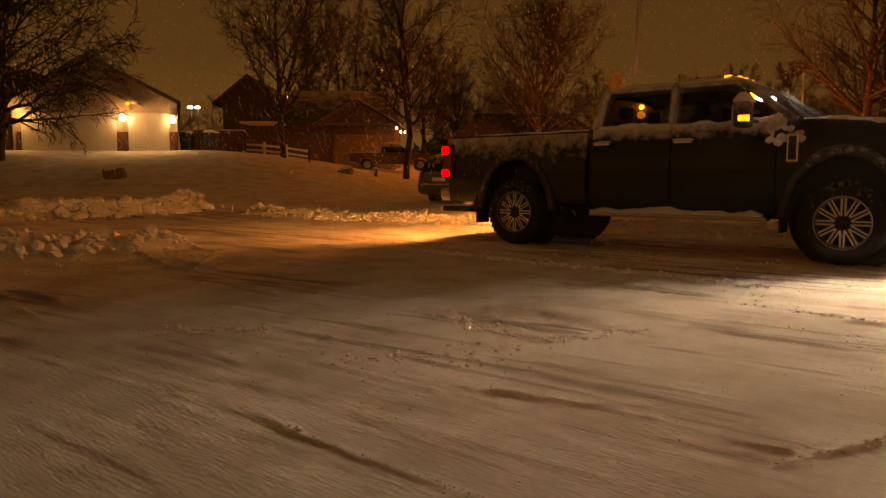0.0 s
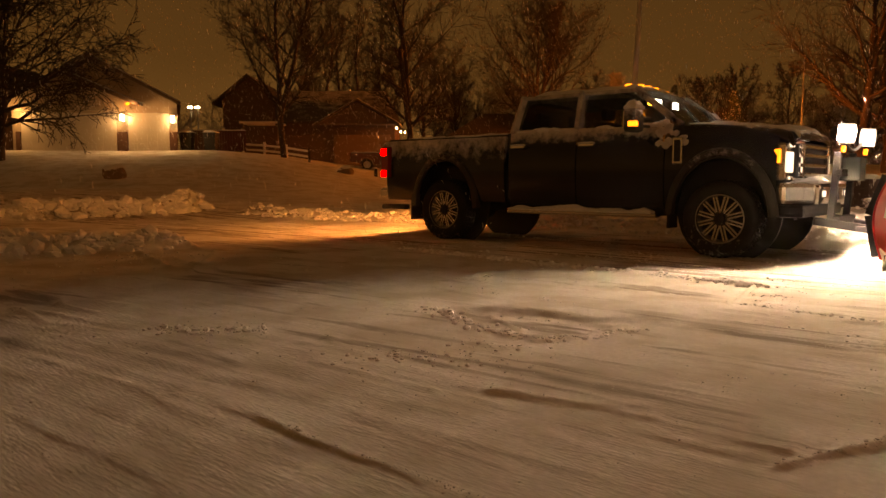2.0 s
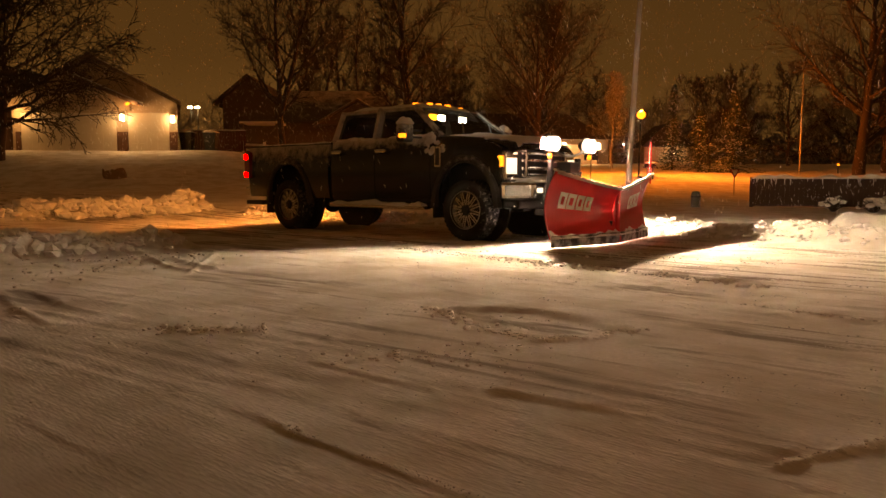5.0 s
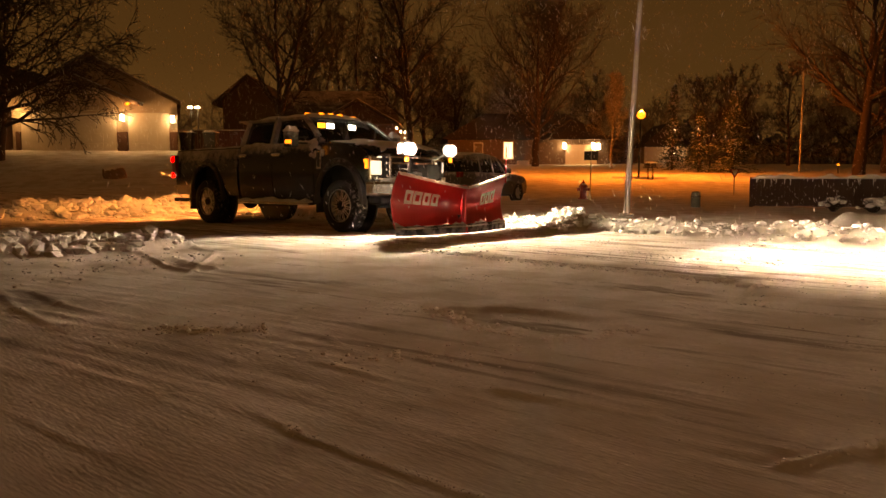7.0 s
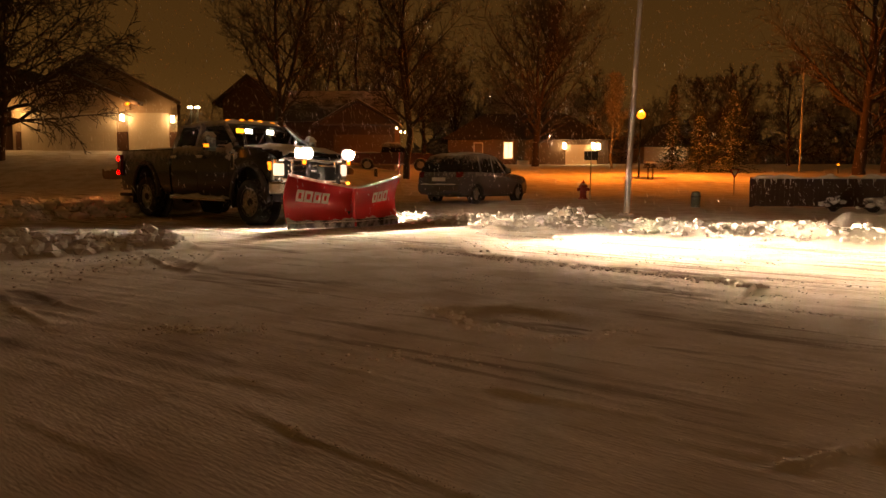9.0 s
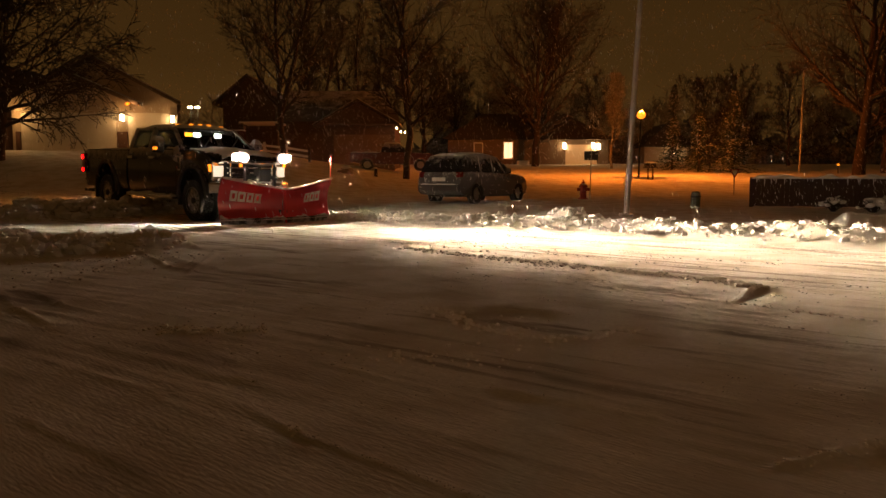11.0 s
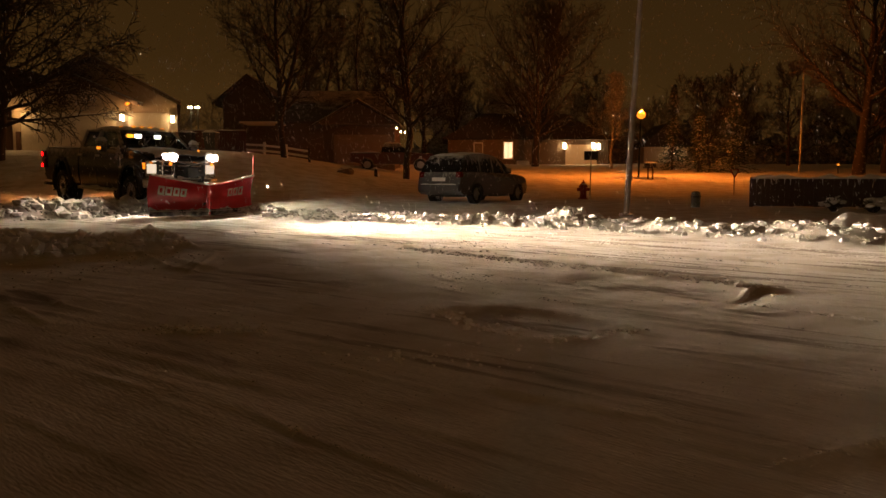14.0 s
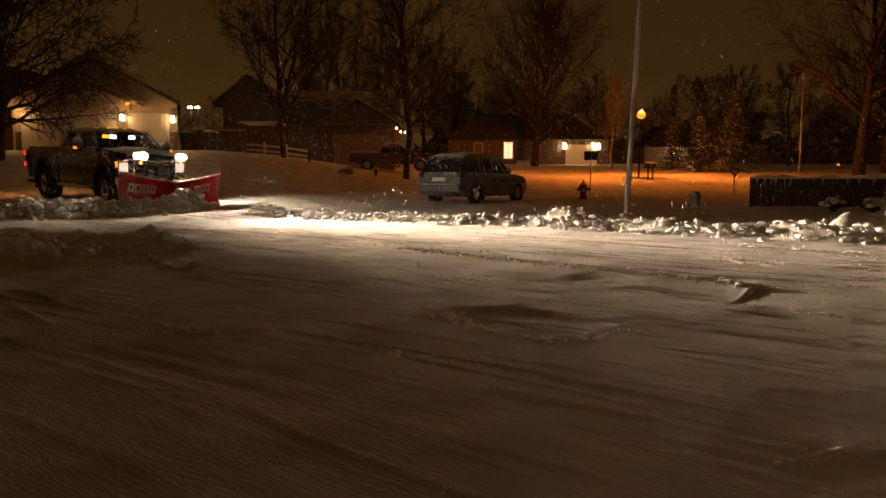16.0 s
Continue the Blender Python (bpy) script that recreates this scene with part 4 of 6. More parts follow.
def shell(pts, parent, name, y0, y1, mat, slant=0.0):
    return part(name, slanted(prism(bmesh.new(), pts, y0, y1), y0, slant), mat, parent)


def clapboards(x0, x1, z0, z1, y, outline=None):
    """Overlapping boards on a wall that faces -y, cut to what outline(z) gives."""
    bm = bmesh.new()
    z = z0
    while z < z1 - 0.02:
        h = min(0.15, z1 - z)
        a, b = outline(z + h) if outline else (x0, x1)
        if b - a > 0.05:
            vs = [bm.verts.new(q) for q in ((a, y - 0.022, z), (b, y - 0.022, z), (b, y - 0.005, z + h), (a, y - 0.005, z + h), (a, y, z), (b, y, z))]
            bm.faces.new(vs[:4])
            bm.faces.new((vs[0], vs[4], vs[5], vs[1]))
        z += 0.15
    return bm


def coach_lamp(parent, x, y, z, glow=None, s=1.0):
    b = bmesh.new()
    box(b, x - 0.05 * s, x + 0.05 * s, y - 0.03, y, z - 0.16 * s, z + 0.16 * s, 0.01)
    box(b, x - 0.10 * s, x + 0.10 * s, y - 0.28, y - 0.05, z + 0.17 * s, z + 0.21 * s, 0.01)
    box(b, x - 0.08 * s, x + 0.08 * s, y - 0.26, y - 0.07, z - 0.21 * s, z - 0.18 * s, 0.01)
    ob = part("coach_lamp", b, BLACK, parent, "lit coach lamp")
    part("glass", boxed(x - 0.075 * s, x + 0.075 * s, y - 0.25, y - 0.08, z - 0.18 * s, z + 0.17 * s, 0.01), glow or GLOW_LAMP, ob, "glowing lamp glass")


def garage_door(parent, x0, x1, z0, z1, y, rows=4, cols=4):
    d = part("garage_door", boxed(x0, x1, y - 0.02, y + 0.04, z0, z1), DOOR_PAINT, parent, "pale sectional garage door")
    w, h = (x1 - x0) / cols, (z1 - z0) / rows
    for r in range(rows):
        for c in range(cols):
            a, b = x0 + c * w + 0.07, z0 + r * h + 0.06
            part("panel", boxed(a, a + w - 0.14, y - 0.034, y - 0.02, b, b + h - 0.12, 0.008), DOOR_PAINT, d)
    return d


# garage house uphill: gable towards the street
GZ = 2.33
house = thing("garage_house", "beige clapboard garage with two doors and lit lamps", "house")
gable = [(-22.95, GZ - 0.5), (-14.15, GZ - 0.5), (-14.15, 4.92), (-18.55, 7.22), (-22.95, 4.92)]
shell(gable, house, "wall", 40.0, 50.0, SIDING, 0.36)
out = lambda z: (-22.95, -14.15) if z < 4.92 else (-22.95 + (z - 4.92) / 2.3 * 4.4, -14.15 - (z - 4.92) / 2.3 * 4.4)
tagged(part("clapboard", clapboards(-22.75, -14.15, 4.45, 7.2, 40.0, out), SIDING, house), kind="stuff")
garage_door(house, -22.45, -17.40, GZ + 0.02, 4.42, 39.97, 4, 8)
garage_door(house, -16.75, -14.60, GZ + 0.02, 4.42, 39.97, 4, 4)
for x0, x1 in ((-22.75, -22.5), (-17.36, -16.79), (-14.56, -14.15)):
    part("brick_pier", boxed(x0, x1, 39.90, 40.0, GZ - 0.3, 3.42, 0.02), BRICK, house, "dark brick pier")
    tagged(part("clapboard", clapboards(x0, x1, 3.44, 4.45, 39.985), SIDING, house), kind="stuff")
def gable_roof(parent, xm, zm, x_ends, slope, y0, y1, board, slant=0.0):
    """Two shingle slopes under snow, with boards along the front edge."""
    for x1 in x_ends:
        zt = zm - abs(x1 - xm) * slope
        part("roof", slanted(prism(bmesh.new(), [(xm, zm), (x1, zt), (x1, zt - 0.14), (xm, zm - 0.14)], y0, y1), y0, slant), SHINGLE, parent, "shingle roof slope")
        part("roof_snow", slanted(prism(bmesh.new(), [(xm, zm + 0.04), (x1, zt + 0.04), (x1, zt + 0.003), (xm, zm + 0.003)], y0 + 0.05, y1), y0, slant), SNOW, parent, "snow on the roof")
        part("rake_board", prism(bmesh.new(), [(xm, zm - 0.01), (x1, zt - 0.01), (x1, zt - 0.20), (xm, zm - 0.20)], y0 - 0.06, y0), board, parent)


RAKE = material("rake_paint", (0.16, 0.12, 0.09), 0.6, var=0.15, scale=4)
gable_roof(house, -18.55, 7.45, (-13.75, -23.35), 0.523, 39.45, 50.3, RAKE, 0.36)
# front gable that juts out over the wide door
shell([(-23.3, 4.52), (-16.55, 4.52), (-16.55, 5.0), (-19.9, 6.42), (-23.3, 5.0)], house, "wall", 39.72, 39.97, SIDING)
fr = lambda z: (-23.3, -16.55) if z < 5.0 else (-23.3 + (z - 5.0) / 1.42 * 3.4, -16.55 - (z - 5.0) / 1.42 * 3.35)
tagged(part("clapboard", clapboards(-23.3, -16.55, 4.54, 6.4, 39.72, fr), SIDING, house), kind="stuff")
gable_roof(house, -19.9, 6.60, (-15.95, -23.85), 0.425, 39.35, 41.5, RAKE)
coach_lamp(house, -16.98, 39.90, 4.15)
coach_lamp(house, -14.30, 39.90, 4.08)
b = bmesh.new()
for dx in (-0.2, 0.2):
    cyl(b, (-16.35 + dx, 39.70, 4.90), (-16.35 + dx * 1.4, 39.55, 4.84), 0.05, 0.08, n=10)
part("flood_lamp", b, GLOW_AMBER, house, "lit twin flood lamp")
wing = thing("house_wing", "low dark brick house wing with a lit lamp", "house")
shell([(-40, GZ - 1), (-22.78, GZ - 1), (-22.78, 4.6), (-40, 4.6)], wing, "wall", 41.0, 50.0, BRICK)
part("roof", prism(bmesh.new(), [(-40.5, 4.6), (-22.9, 4.6), (-23.5, 7.0), (-40, 7.0)], 40.4, 50), SHINGLE, wing)
coach_lamp(wing, -23.05, 40.95, 4.45, GLOW_AMBER)

# dark house across, with a porch roof and a brown garage door
house = thing("dark_house", "dark two-storey house with a snow-dusted roof", "house")
shell([(-16.1, 1.0), (-12.3, 1.0), (-12.3, 6.75), (-14.2, 8.35), (-16.1, 6.75)], house, "wall", 55.0, 63.0, DARK_WALL)
for x0, x1 in ((-14.2, -16.75), (-14.2, -11.9)):
    zt = 8.5 - abs(x1 - x0) * 0.80
    part("roof", prism(bmesh.new(), [(x0, 8.55), (x1, zt), (x1, zt - 0.15), (x0, 8.40)], 54.5, 63.3), SHINGLE, house)
shell([(-12.28, 1.0), (-3.6, 1.0), (-3.6, 5.2), (-12.28, 5.2)], house, "wall", 55.5, 63.0, DARK_WALL)
b = bmesh.new()
vs = [b.verts.new(q) for q in ((-12.2, 54.6, 5.15), (-3.1, 54.6, 5.15), (-4.6, 59.5, 7.9), (-12.2, 59.5, 7.9), (-12.2, 54.6, 5.0), (-3.1, 54.6, 5.0), (-4.6, 59.5, 7.6), (-12.2, 59.5, 7.6))]
for q in ((0, 1, 2, 3), (7, 6, 5, 4), (0, 4, 5, 1), (1, 5, 6, 2), (2, 6, 7, 3), (3, 7, 4, 0)):
    b.faces.new([vs[i] for i in q])
part("roof", b, frosted("snowy_shingle", (0.09, 0.075, 0.065), 0.9, 2.0, 9.0, 0.34, 0.0, 1.2), house, "roof slope dusted with snow")
part("porch_roof", boxed(-14.3, -11.5, 52.6, 54.98, 4.85, 4.98, 0.03), SNOW, house, "snow-covered porch roof")
for x in (-14.1, -11.7):
    part("post", boxed(x - 0.08, x + 0.08, 52.7, 52.86, 2.2, 4.86), DARK_WALL, house)
BROWN_DOOR = material("brown_door", (0.20, 0.14, 0.09), 0.6, var=0.15, scale=5, bump=0.2)
d = part("garage_door", boxed(-8.1, -3.9, 55.40, 55.48, 2.0, 4.25), BROWN_DOOR, house, "brown garage door")
for i in range(4):
    part("panel", boxed(-8.0, -4.0, 55.37, 55.40, 2.05 + i * 0.55, 2.53 + i * 0.55, 0.01), BROWN_DOOR, d)
# garage gable of the dark house
shell([(-8.9, 4.9), (-3.5, 4.9), (-6.1, 6.45)], house, "wall", 53.6, 55.4, DARK_WALL)
for x1 in (-9.3, -3.1):
    zt = 6.66 - abs(x1 + 6.1) * 0.58
    part("roof", prism(bmesh.new(), [(-6.1, 6.66), (x1, zt), (x1, zt - 0.14), (-6.1, 6.52)], 53.3, 57.5), SHINGLE, house)
    part("roof_snow", prism(bmesh.new(), [(-6.1, 6.70), (x1, zt + 0.04), (x1, zt + 0.003), (-6.1, 6.663)], 53.4, 57.5), SNOW, house, "snow on the gable")
for x, z in ((-3.35, 4.62), (-3.05, 4.35), (-2.75, 4.30)):
    lampb = thing("string_light", "small lit string-light bulb on the dark house", "light", group="string lights")
    b = bmesh.new()
    bmesh.ops.create_icosphere(b, subdivisions=2, radius=0.055, matrix=Matrix.Translation((x, 54.0, z)))
    cyl(b, (x, 54.0, z + 0.04), (x, 54.0, z + 0.12), 0.025, n=8)
    part("bulb", b, GLOW_LAMP, lampb)
    part("wire", cyl(bmesh.new(), (x, 54.0, z + 0.1), (x - 0.25, 55.45, z + 0.5), 0.012, n=6), BLACK, lampb)

# far house with lit porch
house = thing("far_house", "low far house with lit garage front and window", "house")
H3 = 2.5
BROWN_SIDING = material("brown_siding", (0.12, 0.09, 0.065), 0.7, var=0.15, scale=3, bump=0.1)
shell([(0.5, 1.0), (17.4, 1.0), (17.4, 5.2), (0.5, 5.2)], house, "wall", 79.0, 88.0, BROWN_SIDING)
b = bmesh.new()
vs = [b.verts.new(q) for q in ((-0.2, 78.3, 5.2), (18.0, 78.3, 5.2), (18.0, 88.5, 5.2), (-0.2, 88.5, 5.2), (4.5, 83.4, 8.3), (13.5, 83.4, 8.3))]
for q in ((0, 1, 5, 4), (1, 2, 5), (2, 3, 4, 5), (3, 0, 4), (3, 2, 1, 0)):
    b.faces.new([vs[i] for i in q])
part("roof", b, SHINGLE, house, "dark shingle hip roof")
garage_door(house, 12.9, 16.2, H3, 4.70, 78.97, 4, 5)
for x, z in ((12.75, 4.55), (16.35, 4.5), (15.8, 4.6)):
    coach_lamp(house, x, 78.95, z, None, 1.8)
w = part("window", boxed(6.3, 7.4, 78.93, 79.0, 3.15, 5.0, 0.02), WHITE, house, "bright lit window")
part("pane", boxed(6.42, 7.28, 78.90, 78.93, 3.27, 4.9), material("lit_window", (0.8, 0.7, 0.5), 0.5, var=0, glow=(1.0, 0.70, 0.36), power=2.4), w, "lit pane")
part("mullion", boxed(6.83, 6.87, 78.885, 78.90, 3.27, 4.9), WHITE, w)
w = part("window", boxed(3.2, 4.2, 78.93, 79.0, 3.2, 4.9, 0.02), WHITE, house, "dim window")
part("pane", boxed(3.3, 4.1, 78.90, 78.93, 3.3, 4.8), material("dim_window", (0.2, 0.15, 0.1), 0.2, var=0.1), w)
part("planter", boxed(7.7, 9.0, 78.0, 78.6, 2.4, 3.0, 0.1), SNOW, house, "snowy planter under the window")
house = thing("small_far_house", "small far house with one lit lamp", "house")
shell([(25.5, 1.5), (31.0, 1.5), (31.0, 5.2), (25.5, 5.2)], house, "wall", 95.0, 101.0, SIDING)
part("roof", prism(bmesh.new(), [(25, 5.2), (31.6, 5.2), (28.3, 8.2)], 94.4, 101.5), SHINGLE, house)
coach_lamp(house, 29.2, 94.95, 4.5, None, 2.2)
lamp("porch_light", "POINT", (29.2, 94.4, 4.5), 60, (1.0, 0.72, 0.34), 0.1)
# lights of a car park behind the garage house
for x in (-30.2, -29.35):
    ob = thing("flood_mast", "distant car park floodlight on a mast", "street lamp", group="car park masts")
    part("mast", cyl(bmesh.new(), (x, 90, 2.5), (x, 90, 9.5), 0.09, n=8), STEEL, ob)
    part("head", boxed(x - 0.25, x + 0.2, 89.6, 90.1, 9.45, 9.65, 0.03), GLOW_LAMP, ob)

# unseen house wall facing the driveway, placed to bounce the plow lamps' light
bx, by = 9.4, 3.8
back_wall = part("bounce_wall", boxed(-0.15, 0.15, -7.0, 9.0, -0.2, 3.6, 0, pose(bx, by, 0, 0, 0, -41.0)), material("pale_bounce", (0.80, 0.76, 0.68), 0.55, var=0.06, scale=2, bump=0.1))
tagged(back_wall, "unseen pale house wall at the driveway's end, placed to bounce light", "house wall", kind="structure")


# ---- trees ----
def grow(seed, height, spread, trunk_r, levels=5, lean=0.0, first=0.28, up=0.35, kids=(2, 3), shrink=0.74):
    """A bare deciduous tree: tapered segments as (start, end, radius, radius, level)."""
    rs = random.Random(seed)
    segs = []

    def limb(p, d, length, r, level):
        n = 4 if level < 2 else 3 if level < 4 else 2
        q, rr = p, r
        for i in range(n):
            wob = 0.10 + 0.06 * level
            d = (d + Vector((rs.gauss(0, wob), rs.gauss(0, wob), rs.gauss(0, wob * 0.6) + up * 0.12))).normalized()
            e, r2 = q + d * (length / n), max(0.005, rr * (0.82 if level else 0.86))
            segs.append((q, e, rr, r2, level))
            q, rr = e, r2
            if level < levels and (level > 0 or i >= 1):
                for k in range(rs.choice((0, 1, 2, 2) if level > 1 else (1, 2)) if i < n - 1 else rs.choice(kids)):
                    ax = d.orthogonal().normalized()
                    ax.rotate(Matrix.Rotation(rs.uniform(0, 6.283), 3, d))
                    ang = rs.uniform(0.35, 0.95) * (1.0 if level else spread)
                    nd = (d * math.cos(ang) + ax * math.sin(ang))
                    nd.z += up * 0.35
                    limb(q, nd.normalized(), length * shrink * rs.uniform(0.7, 1.05) * (0.95 if level else 0.8), rr * rs.uniform(0.5, 0.72), level + 1)
    limb(Vector((0, 0, 0)), Vector((lean, 0, 1)).normalized(), height * first * 1.6, trunk_r, 0)
    top = max(s[1].z for s in segs)
    k = height / top
    return [(a * k, b * k, r0, r1, lv) for a, b, r0, r1, lv in segs]


def tubes(segs, thin=1.0):
    vs, fs = [], []
    for a, b, r0, r1, lv in segs:
        n = 8 if lv == 0 else 5 if lv < 3 else 3
        d = (b - a).normalized()
        x = d.orthogonal().normalized()
        y = d.cross(x)
        i0 = len(vs)
        for c, r in ((a - d * r0 * 0.3, r0), (b, r1)):
            for k in range(n):
                t = 2 * math.pi * k / n
                vs.append(c + (x * math.cos(t) + y * math.sin(t)) * r * thin)
        for k in range(n):
            j = (k + 1) % n
            fs.append((i0 + k, i0 + j, i0 + n + j, i0 + n + k))
    return vs, fs


def tube_part(name, segs, parent, mat, label=""):
    vs, fs = tubes(segs)
    me = bpy.data.meshes.new(name)
    me.from_pydata(vs, [], fs)
    me.materials.append(mat)
    me.polygons.foreach_set("use_smooth", [True] * len(me.polygons))
    ob = new(name, me)
    ob.parent = parent
    return tagged(ob, label)


def crowned(seed, height, width, r, clear=0.2, leaders=1, limbs=16, rise=0.9, droop=0.0, twig=0.009):
    """A bare tree with limbs all up its leaders, each with side branches, twigs and twiglets."""
    rs = random.Random(seed)
    segs = []

    def shoot(p, d, length, r0, r1, level, n, bend):
        """One shoot in n pieces; gives its joints with their directions."""
        joints, wob = [], 0.07 + 0.05 * level
        for i in range(n):
            d = (d + Vector((rs.gauss(0, wob), rs.gauss(0, wob), rs.gauss(0, wob) + bend / n))).normalized()
            e = p + d * (length / n)
            a, b = r0 + (r1 - r0) * i / n, r0 + (r1 - r0) * (i + 1) / n
            segs.append((p, e, max(twig, a), max(twig, b), level))
            p = e
            joints.append((p, d.copy(), (i + 1) / n, b))
        return joints

    def aside(d, lo, hi):
        ax = d.orthogonal().normalized()
        ax.rotate(Matrix.Rotation(rs.uniform(0, 6.283), 3, d))
        a = rs.uniform(lo, hi)
        return d * math.cos(a) + ax * math.sin(a)

    foot = shoot(Vector((0, 0, 0)), Vector((0, 0, 1)), height * clear, r * 1.15, r, 0, 3, 0.2)[-1]
    top = height * (1 - clear)
    for k in range(leaders):
        d0 = aside(Vector((0, 0, 1)), 0.1, 0.2) if leaders > 1 else Vector((0, 0, 1))
        spine = shoot(foot[0], d0, top, r * 0.9, 0.03, 0, 10, 0.25)
        spine = [(foot[0], d0, 0.0, r * 0.9)] + spine
        for q in range(limbs):
            t = (q + rs.random()) / limbs * 0.92
            i = min(9, int(t * 10))
            u = t * 10 - i
            p = spine[i][0].lerp(spine[i + 1][0], u)
            az = q * 2.4 + rs.uniform(-0.5, 0.5) + k
            tilt = rise * (1.15 - 0.6 * t) * rs.uniform(0.75, 1.15)
            d = Vector((math.cos(az) * math.sin(tilt), math.sin(az) * math.sin(tilt), math.cos(tilt)))
            ln = min(width * (1.15 - 0.55 * t) * rs.uniform(0.7, 1.1) / max(0.45, math.sin(tilt)), top * (1.1 - t))
            rl = spine[i][3] * rs.uniform(0.42, 0.6)
            for p1, d1, f1, r1 in shoot(p, d, ln, rl, 0.012, 1, 6, 0.35 - droop):
                for _ in range(3 if f1 > 0.3 else 1):
                    for p2, d2, f2, r2 in shoot(p1, aside(d1, 0.35, 0.9), ln * rs.uniform(0.2, 0.42) * (1.15 - 0.5 * f1), r1 * 0.6, 0.009, 2, 3, 0.15 - droop):
                        for _ in range(2):
                            end = shoot(p2, aside(d2, 0.3, 0.9), ln * rs.uniform(0.08, 0.17), r2 * 0.6, twig, 3, 2, 0.1 - droop)[0]
                            shoot(end[0], aside(end[1], 0.4, 0.9), ln * rs.uniform(0.05, 0.1), twig, twig, 4, 1, 0.0)
    return segs


def bare_tree(x, y, height, width, r, seed, label, mat=None, **kw):
    z = float(base_height(np.array([x * 1.0]), np.array([y * 1.0]))[0]) - 0.15
    t = thing("tree", label, "tree", pose(x, y, z))
    segs = crowned(seed, height, width, r, **kw)
    tube_part("trunk", [q for q in segs if q[4] < 2], t, mat or HAZED_BARK, "dark bare trunk and limbs")
    tube_part("crown", [q for q in segs if q[4] >= 2], t, mat or HAZED_BARK, "bare branches and twigs")
    return t


# bark lightened through the frost mix to stand for haze over far trees
HAZED_BARK = frosted("hazed_bark", (0.10, 0.075, 0.055), 0.9, -3, 0.1, 0.16, 0.0, 5)
bare_tree(-21.35, 36.0, 11.5, 5.6, 0.22, 3, "wide bare tree before the garage house", BARK, clear=0.14, rise=1.15, droop=0.35, limbs=56, twig=0.016)
bare_tree(-9.13, 43.0, 13.5, 3.7, 0.17, 11, "tall bare tree beside the white fence", BARK, clear=0.17, rise=0.85, limbs=20, leaders=2)
bare_tree(-2.08, 42.0, 13.5, 2.9, 0.17, 8, "tall bare tree with a forked trunk", BARK, clear=0.2, rise=0.95, limbs=18, leaders=2)
bare_tree(9.1, 74.0, 14.8, 6.0, 0.34, 21, "broad bare tree on the far lawn", BARK, clear=0.15, rise=0.95, limbs=16, leaders=3, twig=0.013)
bare_tree(15.8, 70.0, 8.0, 1.6, 0.12, 25, "small bare tree under the street lamp", clear=0.2, rise=0.5, limbs=12, twig=0.012)
for i, (x, y, h) in enumerate(((-13.0, 72.0, 13.2), (-11.3, 70.0, 13.8), (-9.6, 73.0, 13.4), (-7.9, 71.0, 14.2), (-6.3, 74.0, 13.0), (-5.0, 72.0, 12.0))):
    bare_tree(x, y, h, 2.0, 0.2, 131 + i, "bare upright tree in the grove behind the dark house", BARK, clear=0.15, rise=0.55, limbs=14, twig=0.013)
bare_tree(1.5, 90.0, 11.5, 4.0, 0.25, 51, "bare tree behind the far house", BARK, clear=0.15, rise=0.8, limbs=14, twig=0.017)
bare_tree(-2.0, 84.0, 12.0, 3.6, 0.25, 53, "bare tree behind the far house", BARK, clear=0.15, rise=0.8, limbs=14, twig=0.016)
bare_tree(20.0, 98.0, 11.0, 3.6, 0.25, 52, "bare tree behind the far house", BARK, clear=0.15, rise=0.8, limbs=12, twig=0.018)
bare_tree(30.6, 55.0, 17.5, 7.6, 0.42, 41, "large spreading bare tree beyond the fence", BARK, clear=0.12, rise=1.0, limbs=11, leaders=2, twig=0.010)
bare_tree(35.5, 60.0, 17.0, 6.0, 0.34, 42, "large bare tree beyond the fence", BARK, clear=0.12, rise=0.9, limbs=11, leaders=2, twig=0.010)
for i, (x, y, h) in enumerate(((27.0, 76.0, 8.5), (31.0, 80.0, 9.5), (36.0, 78.0, 10.0), (41.0, 74.0, 11.0))):
    bare_tree(x, y, h, 3.4, 0.2, 161 + i, "low bare tree in the dark thicket beyond the fence", BARK, clear=0.08, rise=1.0, limbs=16, twig=0.018)


